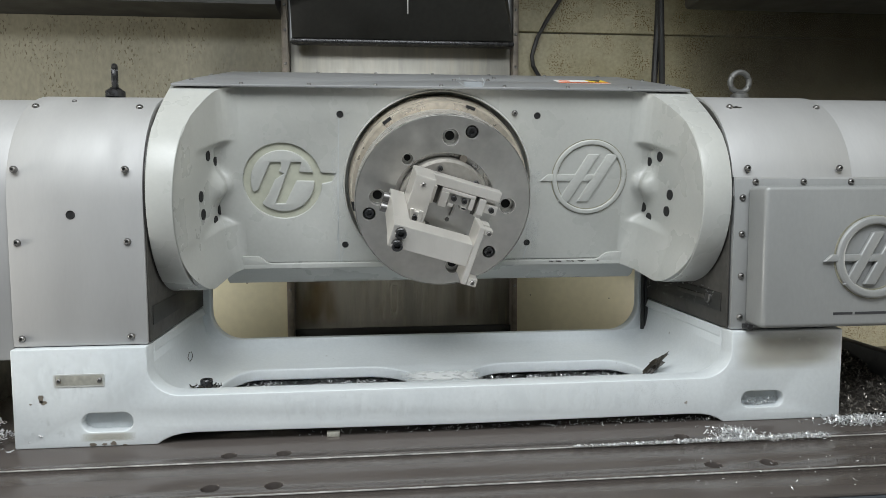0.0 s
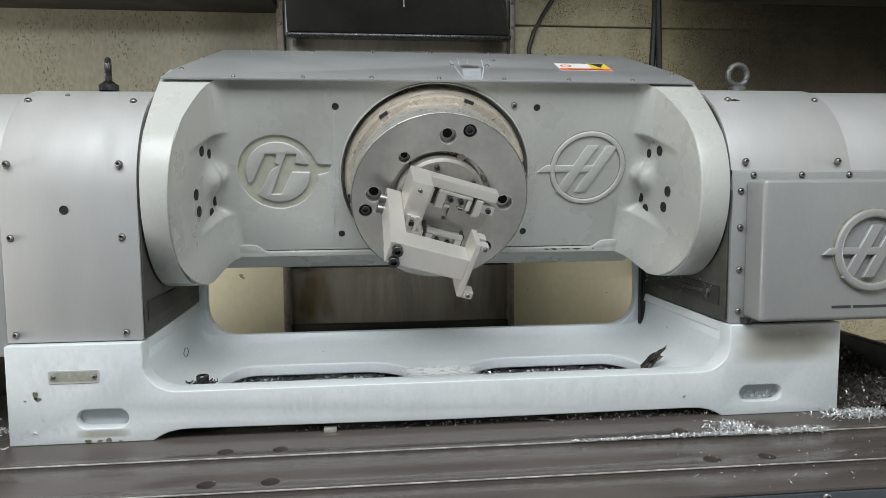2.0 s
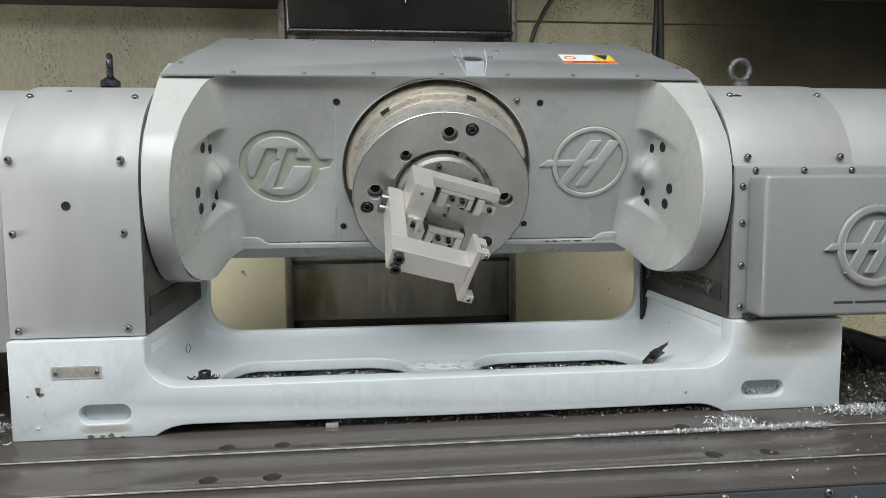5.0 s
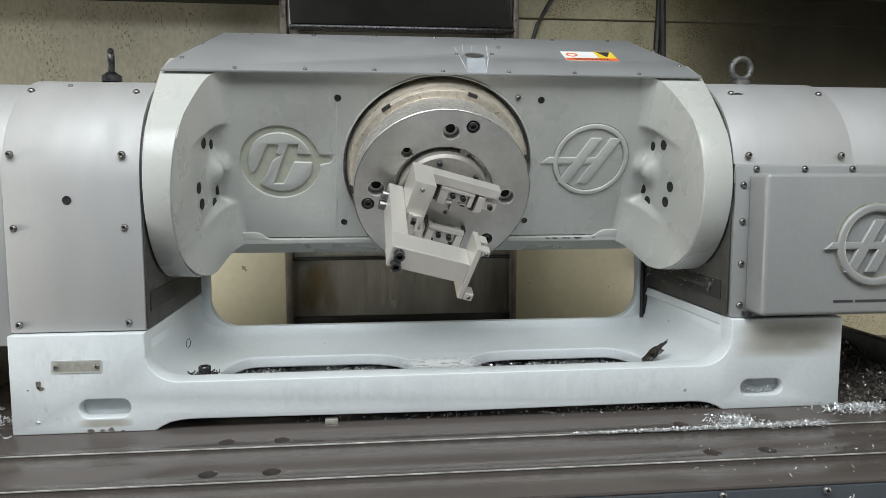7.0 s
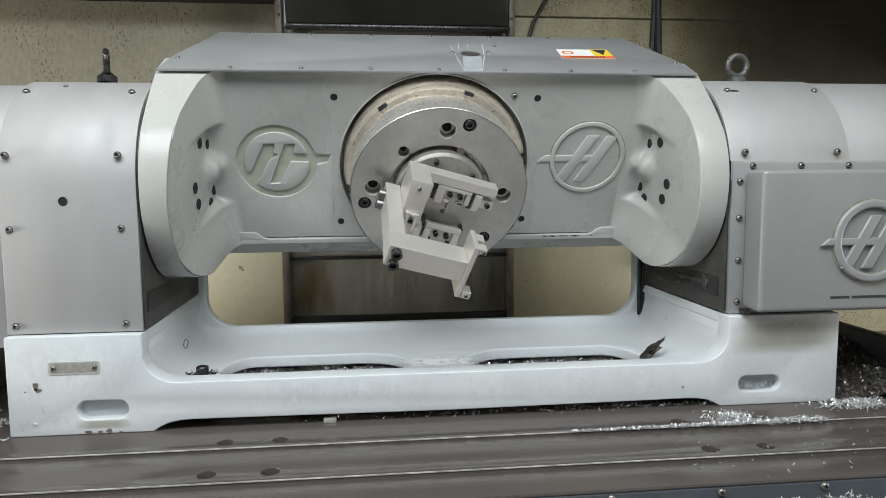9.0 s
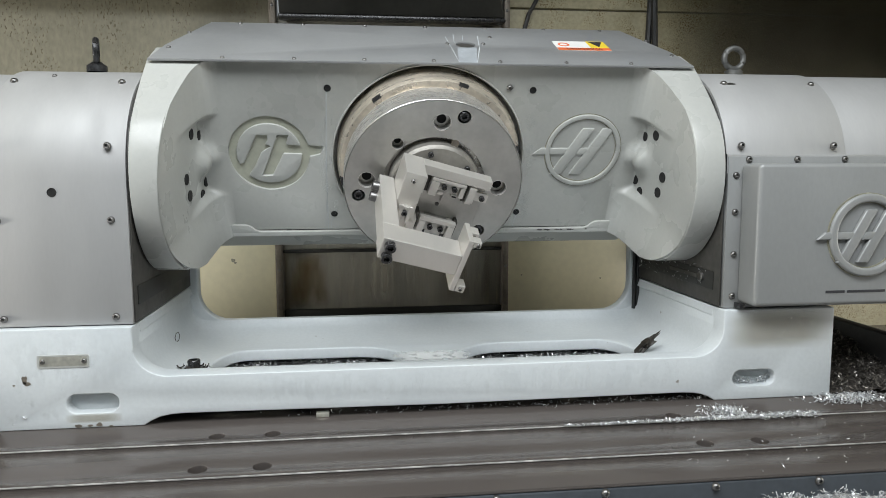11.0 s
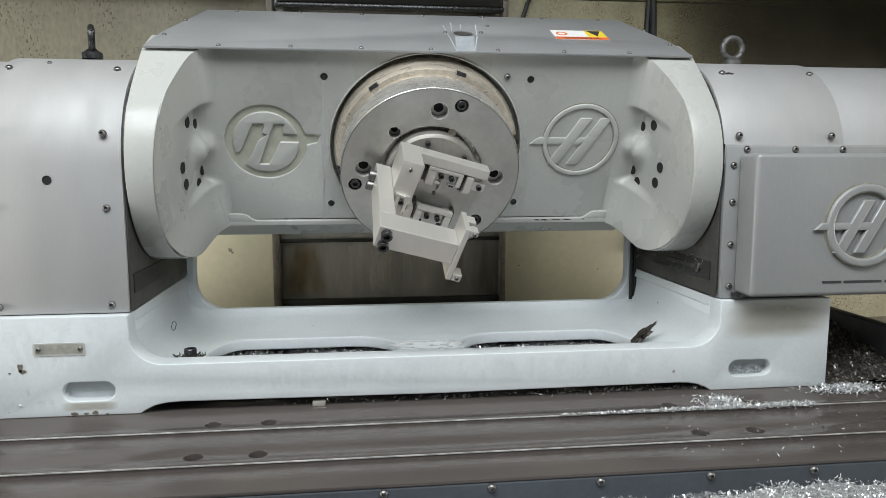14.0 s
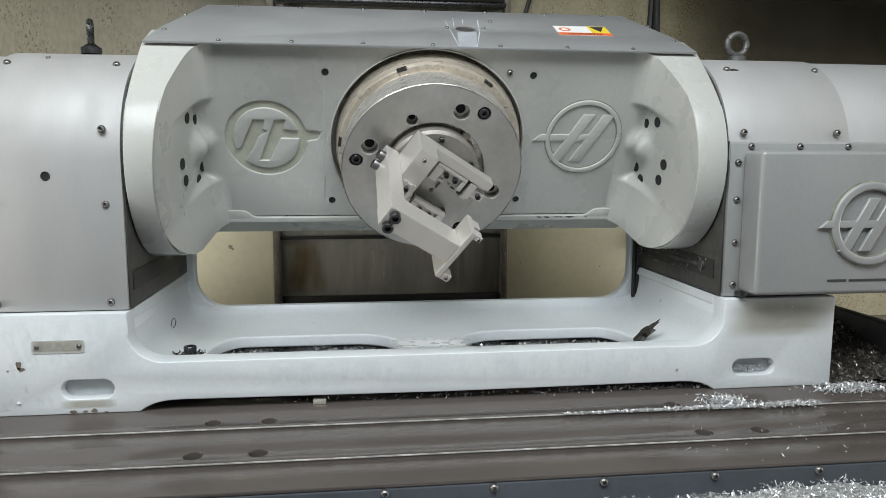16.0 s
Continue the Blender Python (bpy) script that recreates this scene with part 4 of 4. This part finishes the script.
    for x, z0, z1, wd in ((-0.1815, -0.145, 0.132, 0.0022), (-0.1768, -0.141, -0.113, 0.0016), (0.1768, -0.141, -0.113, 0.0016), (-0.186, -0.141, -0.06, 0.0012)):
        part("dried_streak", plate("y", FACE - 0.0003, FACE + 0.001, [(x - wd / 2, z1), (x + wd / 2, z1), (x + wd * 0.1 - 0.004, (z0 + z1) / 2), (x + wd / 2 - 0.006, z0), (x - wd / 2 - 0.006, z0), (x - wd * 0.9 - 0.004, (z0 + z1) / 2)], (), 0), FILM2, t, "pale dried coolant streak")
    # platter housing
    part("platter_collar", turned("y", (0, 0, 0.007), [(FACE + 0.01, 0.1765), (FACE - 0.0005, 0.1765), (FACE - 0.0024, 0.1755), (FACE - 0.0024, 0.174), (FACE - 0.001, 0.1732), (FACE + 0.029, 0.1732)], 128), PAINT_DIM, t, "rounded rim of the platter bore")
    return t


YOKE_OB = yoke()


def platter():
    wells = ((0.0096, 0.1152, 0.0138), (-0.1151, 0.0105, 0.0138), (0.1135, -0.0065, 0.0138), (-0.0632, 0.0768, 0.0098), (0.02, -0.118, 0.0135))
    caps = ((0.046, 0.1241), (-0.1297, -0.0193), (0.0845, -0.0927))
    b = plate("y", -0.0405, -0.024, circle(0, 0, 0.1535, 128), [circle(0, 0, 0.0885, 72)] + [circle(x, z, r, 24) for x, z, r in wells] + [circle(x, z, 0.0112, 24) for x, z in caps], 0.001, 2)
    p = part("platter", b, [STEEL], YOKE_OB, "ground steel round platter with bolt holes", 20)
    part("rim", turned("y", (0, 0, 0), [(0.0195, 0.0), (0.0195, 0.151), (0.016, 0.153), (0.0145, 0.155), (-0.0396, 0.155), (-0.0407, 0.1542), (-0.0239, 0.1534), (-0.0239, 0.0)], 160), RIMSTEEL, p, "bright turned rim")
    for x, z, r in wells:
        part("bore_step", turned("y", (x, 0, z), [(-0.0241, r * 0.99), (-0.0243, r * 0.62), (-0.0242, r * 0.6)], 20), STEEL, p)
        part("bore", turned("y", (x, 0, z), [(-0.0241, r * 0.62), (-0.0242, 0)], 20), HOLE, p)
        part("bore_chamfer", turned("y", (x, 0, z), [(-0.0407, r * 1.1), (-0.0408, r * 1.04), (-0.0385, r * 0.97), (-0.037, r * 0.97)], 24), RIMSTEEL, p)
    for x, z in caps:
        part("bore_floor", turned("y", (x, 0, z), [(-0.0241, 0.0111), (-0.0245, 0.009), (-0.0245, 0)], 20), DARK, p)
        place("cap_screw", CAP, p, pose(x, -0.0305, z))
    part("spindle_ring", turned("y", (0, 0, 0.005), [(FACE + 0.029, 0.1675), (FACE - 0.004, 0.1665), (0.022, 0.161), (0.0205, 0.16), (0.0205, 0.14)], 128), WALL_TINT_STEEL, p, "steel spindle ring coloured with the beige wall's reflection")
    for a in (127, 71.5, 12, 190, 250, 310):
        x, z = 0.1604 * math.cos(radians(a)), 0.005 + 0.1598 * math.sin(radians(a))
        part("rim_notch", box(-0.0085, 0.0085, 0.0192, 0.027, -0.003, 0.0022), BLACK, p).matrix_local = Matrix.Translation((x, 0, z)) @ pose(0, 0, 0, 0, 90 - a, 0)
    part("hub", turned("y", (0, 0, 0), [(-0.0238, 0.0), (-0.0238, 0.0795), (-0.05, 0.0795), (-0.0535, 0.077), (-0.0565, 0.0755), (-0.0565, 0.0)], 72), HUBSTEEL, p, "turned steel centre hub")
    for a in (98, 36, 155, 220, 280, 340):
        place("cap_screw", CAPS, p, pose(0.066 * math.cos(radians(a)), -0.0565, 0.066 * math.sin(radians(a))))
    part("witness_hole", turned("y", (0.033, 0, 0.0775), [(-0.03, 0.0068), (-0.0415, 0.0066), (-0.0412, 0.005), (-0.0409, 0)], 16), FRAMESTEEL, p)
    return p


PLATTER_OB = platter()


# ---- the work-holding fixture on the platter: u to the right, w up, n outwards from the platter ----
PHI = 16.7


def fixture():
    t = thing("work_fixture", (0, 0, 0), "milled aluminium work fixture bolted to the platter's centre", "fixture")
    turn = pose(0, 0, 0, 0, PHI, 0)

    def blk(name, u0, u1, w0, w1, n0, n1, mat=ALU, label="", bev=0.0012, parent=None):
        b = box(u0, u1, -0.0405 - n1, -0.0405 - n0, w0, w1, bev)
        bmesh.ops.transform(b, matrix=turn, verts=b.verts)
        return part(name, b, mat, parent or t, label, 12)

    def bolt(u, w, n, mesh=CAP, side=0, parent=None):
        return place("cap_screw", mesh, parent or t, turn @ pose(u, -0.0405 - n, w, 0, 0, side))

    blk("base_plate", -0.072, 0.083, -0.062, 0.05, 0.0162, 0.0262, STEEL)
    # upper wall, deep at one end
    blk("upper_wall", -0.0394, 0.081, 0.0385, 0.055, 0.0264, 0.052)
    blk("upper_block", -0.0735, -0.0395, -0.02, 0.0552, 0.0264, 0.098)
    blk("jaw_rail", -0.0385, 0.079, 0.03, 0.0384, 0.0264, 0.04)
    blk("jaw_tooth", -0.0385, -0.029, 0.008, 0.0384, 0.0264, 0.062)
    blk("upper_jaw", -0.019, 0.041, 0.0315, 0.0375, 0.0404, 0.053)
    blk("upper_jaw", -0.019, -0.0045, 0.005, 0.0313, 0.0264, 0.053)
    blk("upper_jaw", 0.033, 0.041, 0.012, 0.0313, 0.0264, 0.053)
    blk("jaw_insert", -0.0043, 0.0328, 0.014, 0.0313, 0.0404, 0.047, STEEL, "darker steel insert")
    blk("jaw_lip", -0.003, 0.0075, 0.008, 0.0138, 0.0264, 0.05)
    blk("jaw_lip", 0.021, 0.031, 0.008, 0.0138, 0.0264, 0.05)
    blk("jaw_hook", 0.011, 0.0145, -0.012, 0.0138, 0.0264, 0.034, STEEL)
    blk("jaw_step", 0.0475, 0.06, 0.008, 0.0365, 0.0404, 0.054)
    blk("jaw_step", 0.0602, 0.083, 0.014, 0.0295, 0.0404, 0.05)
    blk("jaw_foot", 0.0475, 0.06, 0.002, 0.0078, 0.0264, 0.046)
    for u in (0.0055, 0.0238):
        bolt(u, 0.0235, 0.047, CAPS)
    bolt(0.0725, 0.022, 0.05, CAPS)
    # lower jaw, a frame round a sunk insert
    blk("lower_jaw", -0.018, 0.046, -0.041, -0.033, 0.05, 0.06)
    blk("lower_jaw", -0.018, -0.006, -0.066, -0.0412, 0.0264, 0.06)
    blk("lower_jaw", 0.034, 0.046, -0.066, -0.0412, 0.0264, 0.06)
    blk("jaw_insert", -0.0058, 0.0338, -0.064, -0.0412, 0.0264, 0.053, STEEL, "darker steel insert")
    for u in (0.0051, 0.024):
        bolt(u, -0.052, 0.053, CAPS)
    blk("lower_rail", -0.0735, -0.034, -0.062, -0.0202, 0.0264, 0.088)
    blk("rail_post", -0.032, -0.025, -0.062, -0.036, 0.0264, 0.07)
    # small stop with its screw
    blk("stop_block", -0.0675, -0.0465, -0.027, -0.001, 0.0982, 0.106)
    blk("stop_rib", -0.0675, -0.061, -0.027, 0.003, 0.1062, 0.111)
    blk("stop_rib", -0.053, -0.0465, -0.027, 0.003, 0.1062, 0.111)
    bolt(-0.0575, -0.011, 0.106, CAPS)
    blk("stop_foot", -0.046, -0.036, -0.05, -0.028, 0.0882, 0.1)
    place("dowel", SMALL, t, turn @ pose(0.0099, -0.0667, -0.0205))
    place("dowel", SMALL, t, turn @ pose(-0.058, -0.1385, 0.042))
    # long side arm and the cross bar at its end
    blk("side_arm", -0.099, -0.0737, -0.031, 0.0035, 0.02, 0.1798)
    blk("cross_bar", -0.1, 0.0203, -0.031, 0.0038, 0.18, 0.225)
    for u, w in ((-0.0872, -0.0069), (-0.0872, -0.0253)):
        bolt(u, w, 0.225)
    for w, n in ((-0.006, 0.05), (-0.022, 0.056)):
        bolt(-0.099, w, n, CAPZ, -90)
    # dark strips and blocks painted in for the shade in gaps between the jaws
    blk("gap_shade", -0.0287, -0.0193, 0.006, 0.0382, 0.0401, 0.0425, DARK, "dark strip for the shade in a gap", 0)
    blk("gap_shade", 0.0412, 0.0473, 0.004, 0.0382, 0.0401, 0.0425, DARK, "dark strip for the shade in a gap", 0)
    blk("gap_shade", -0.0248, -0.0182, -0.064, -0.034, 0.0264, 0.05, DARK, "dark strip for the shade in a gap", 0)
    blk("gap_shade", 0.0462, 0.0515, -0.064, -0.037, 0.0264, 0.045, DARK, "dark strip for the shade in a gap", 0)
    blk("notch_shade", 0.0225, 0.0305, 0.0095, 0.0125, 0.0495, 0.0506, BLACK, "black block for the shade in a notch", 0)
    blk("notch_shade", 0.0265, 0.0335, -0.0655, -0.0605, 0.0525, 0.0536, BLACK, "black block for the shade in a notch", 0)
    blk("notch_shade", -0.0055, -0.001, -0.0655, -0.0605, 0.0525, 0.0536, BLACK, "black block for the shade in a notch", 0)
    # end clamp
    blk("clamp_plate", 0.0205, 0.029, -0.058, 0.0325, 0.172, 0.226)
    blk("clamp_nose", 0.0292, 0.041, 0.0235, 0.0325, 0.18, 0.2)
    blk("clamp_nose", 0.0292, 0.041, 0.0235, 0.0325, 0.209, 0.226)
    blk("clamp_core", 0.0292, 0.036, 0.0235, 0.029, 0.2002, 0.2088, DARK)
    blk("clamp_tab", 0.0292, 0.044, -0.058, -0.046, 0.205, 0.226)
    bolt(0.037, -0.052, 0.226, SMALL)
    bolt(0.036, 0.0275, 0.226, SMALL)
    return t


FIXTURE_OB = fixture()


solo("shim_block", box(-0.201, -0.181, 0.001, 0.012, 0.0, 0.0075, 0.001), PLATE, "small pale metal shim on the table beneath the base's rail", "shim")


# ---- chips of cut metal ----
def swarf():
    def heap(x0, x1, y0, y1, top):
        def where(r):
            x, y = r.uniform(x0, x1), r.uniform(y0, y1)
            return x, y, top(x, y) + r.uniform(-0.002, 0.008)
        return where

    def mound(name, x0, x1, y0, y1, top, nx, ny, label, mat=MOUND):
        b = bmesh.new()
        g = [[b.verts.new((x0 + (x1 - x0) * i / nx, y0 + (y1 - y0) * j / ny, 0)) for j in range(ny + 1)] for i in range(nx + 1)]
        for i in range(nx + 1):
            for j in range(ny + 1):
                v = g[i][j].co
                v.z = top(v.x, v.y) - 0.002
        for i in range(nx):
            for j in range(ny):
                b.faces.new((g[i][j], g[i + 1][j], g[i + 1][j + 1], g[i][j + 1]))
        solo(name, b, mat, label, "metal chips", kind="stuff")

    front = lambda x, y: -0.084 + 0.036 * min(1, max(0, (x + 0.1) / 0.22)) + 0.012 * min(1, max(0, (x - 0.12) / 0.4)) + 0.012 * noise.noise((x * 14, y * 14, 1)) + 0.004 * noise.noise((x * 60, y * 60, 1))
    mound("chip_bed", -0.1, 1.3, -0.8, -0.274, front, 90, 40, "bed of packed silver chips before the table")
    chips("chip_heap", 22000, heap(-0.02, 0.92, -0.50, -0.276, front), 0.006, 3, label="heap of curled silver aluminium chips before the table")
    solo("tray_rail", box(0.815, 0.84, -0.05, 0.5, 0.0, 0.088, 0.002), RUBBER, "black rail along the chip-strewn end of the table", "rail")
    solo("tray_rail", box(-0.835, -0.82, -0.05, 0.5, 0.0, 0.075, 0.002), RUBBER, "black rail along the table's end beside the base", "rail")
    side = lambda x, y: 0.004 + 0.062 * min(1, max(0, (x - 0.66) / 0.16)) * min(1, max(0, (y + 0.03) / 0.2)) + 0.008 * max(0, noise.noise((x * 18, y * 18, 4)))
    mound("chip_bed", 0.672, 0.814, 0.0, 0.5, side, 40, 40, "bed of packed oily chips beside the base", OILBED)
    chips("chip_heap", 2600, heap(0.665, 0.814, -0.01, 0.45, side), 0.010, 5, OILY, label="heap of curled chips beside the base's end")
    inside = lambda x, y: 0.016 + 0.006 * noise.noise((x * 20, y * 20, 9))
    mound("chip_bed", -0.40, 0.40, 0.06, 0.3, inside, 60, 24, "bed of fine chips within the base's openings")
    chips("chip_heap", 3500, heap(-0.38, 0.37, 0.1, 0.27, inside), 0.008, 7, label="fine silver chips within the base's openings")
    chips("loose_chips", 1700, lambda r: (lambda u: (0.17 + 0.42 * u, -0.086 + r.gauss(0, 0.0015 + 0.005 * u * u), r.uniform(0.0003, 0.002 + 0.003 * u)))(r.random() ** 0.7), 0.0052, 8, label="line of loose chips along the table's edge")
    chips("loose_chips", 340, lambda r: (0.448 + r.gauss(0, 0.02), -0.06 + r.gauss(0, 0.012), r.uniform(0.0005, 0.006)), 0.0075, 9, label="tangle of loose chips on the table")
    chips("loose_chips", 600, lambda r: (0.69 + r.gauss(0, 0.034), -0.028 + r.gauss(0, 0.013), r.uniform(0.0005, 0.008)), 0.0082, 10, label="loose chips at the base's corner")
    chips("loose_chips", 350, lambda r: (-0.3 + 0.85 * r.random() ** 0.6, 0.015 + r.gauss(0, 0.006), r.uniform(0.0005, 0.004)), 0.006, 11, label="fine chips beneath the base's front rail")
    chips("loose_chips", 60, lambda r: (r.uniform(0.3, 0.8), r.uniform(-0.27, -0.1), 0.0 if r.random() < 0.3 else -0.003), 0.0055, 12, label="few loose chips on the table's lands")
    chips("loose_chips", 240, lambda r: (-0.72 + r.gauss(0, 0.03), 0.02 + r.gauss(0, 0.03), r.uniform(0.0005, 0.03)), 0.012, 13, label="loose chips beside the base's end")
    chips("loose_chips", 170, lambda r: (r.uniform(0.5, 0.56), r.uniform(0.009, 0.0185), 0.0252 + 0.012 * r.random() ** 2), 0.0055, 14, label="fine chips lying within the base's slot")
    chips("loose_chips", 150, lambda r: (0.4685 - 0.001, r.uniform(0.06, 0.36), r.uniform(0.18, 0.22)), 0.006, 15, label="fine chips stuck on the housing's inner plate")


swarf()


# ---- what moves ----
TILT = [(0, 14.55), (0.5, 17.9), (1.0, 18.9), (1.5, 21.9), (2.0, 21.9), (2.5, 21.9), (3.0, 21.9), (3.5, 22.9), (4.0, 23.95), (4.5, 24.95), (5.0, 25.8), (5.5, 26.2), (6.3, 26.22), (9.2, 26.22), (11.3, 26.15), (14.4, 26.12), (16.0, 26.05)]
SPIN = [(0, 0.0), (14.4, 0.0), (14.5, 0.0), (14.6, 0.8), (15.0, 5.5), (15.5, 11.5), (16.0, 17.4)]


def level(rows, t):
    for (a, p), (b, q) in zip(rows, rows[1:]):
        if a <= t <= b:
            return p + (q - p) * (t - a) / (b - a)
    return rows[-1][1]


def motions():
    tilt_pose = lambda d: pose(0, AX_Y, AX_Z, d)
    walk(YOKE_OB, [(t, tilt_pose(d)) for t, d in TILT])
    walk(PLATTER_OB, [(t, pose(0, 0, 0, 0, d, 0)) for t, d in SPIN])
    times = sorted({t for t, _ in TILT} | {t for t, _ in SPIN})
    walk(FIXTURE_OB, [(t, tilt_pose(level(TILT, t)) @ pose(0, 0, 0, 0, level(SPIN, t), 0)) for t in times])


motions()
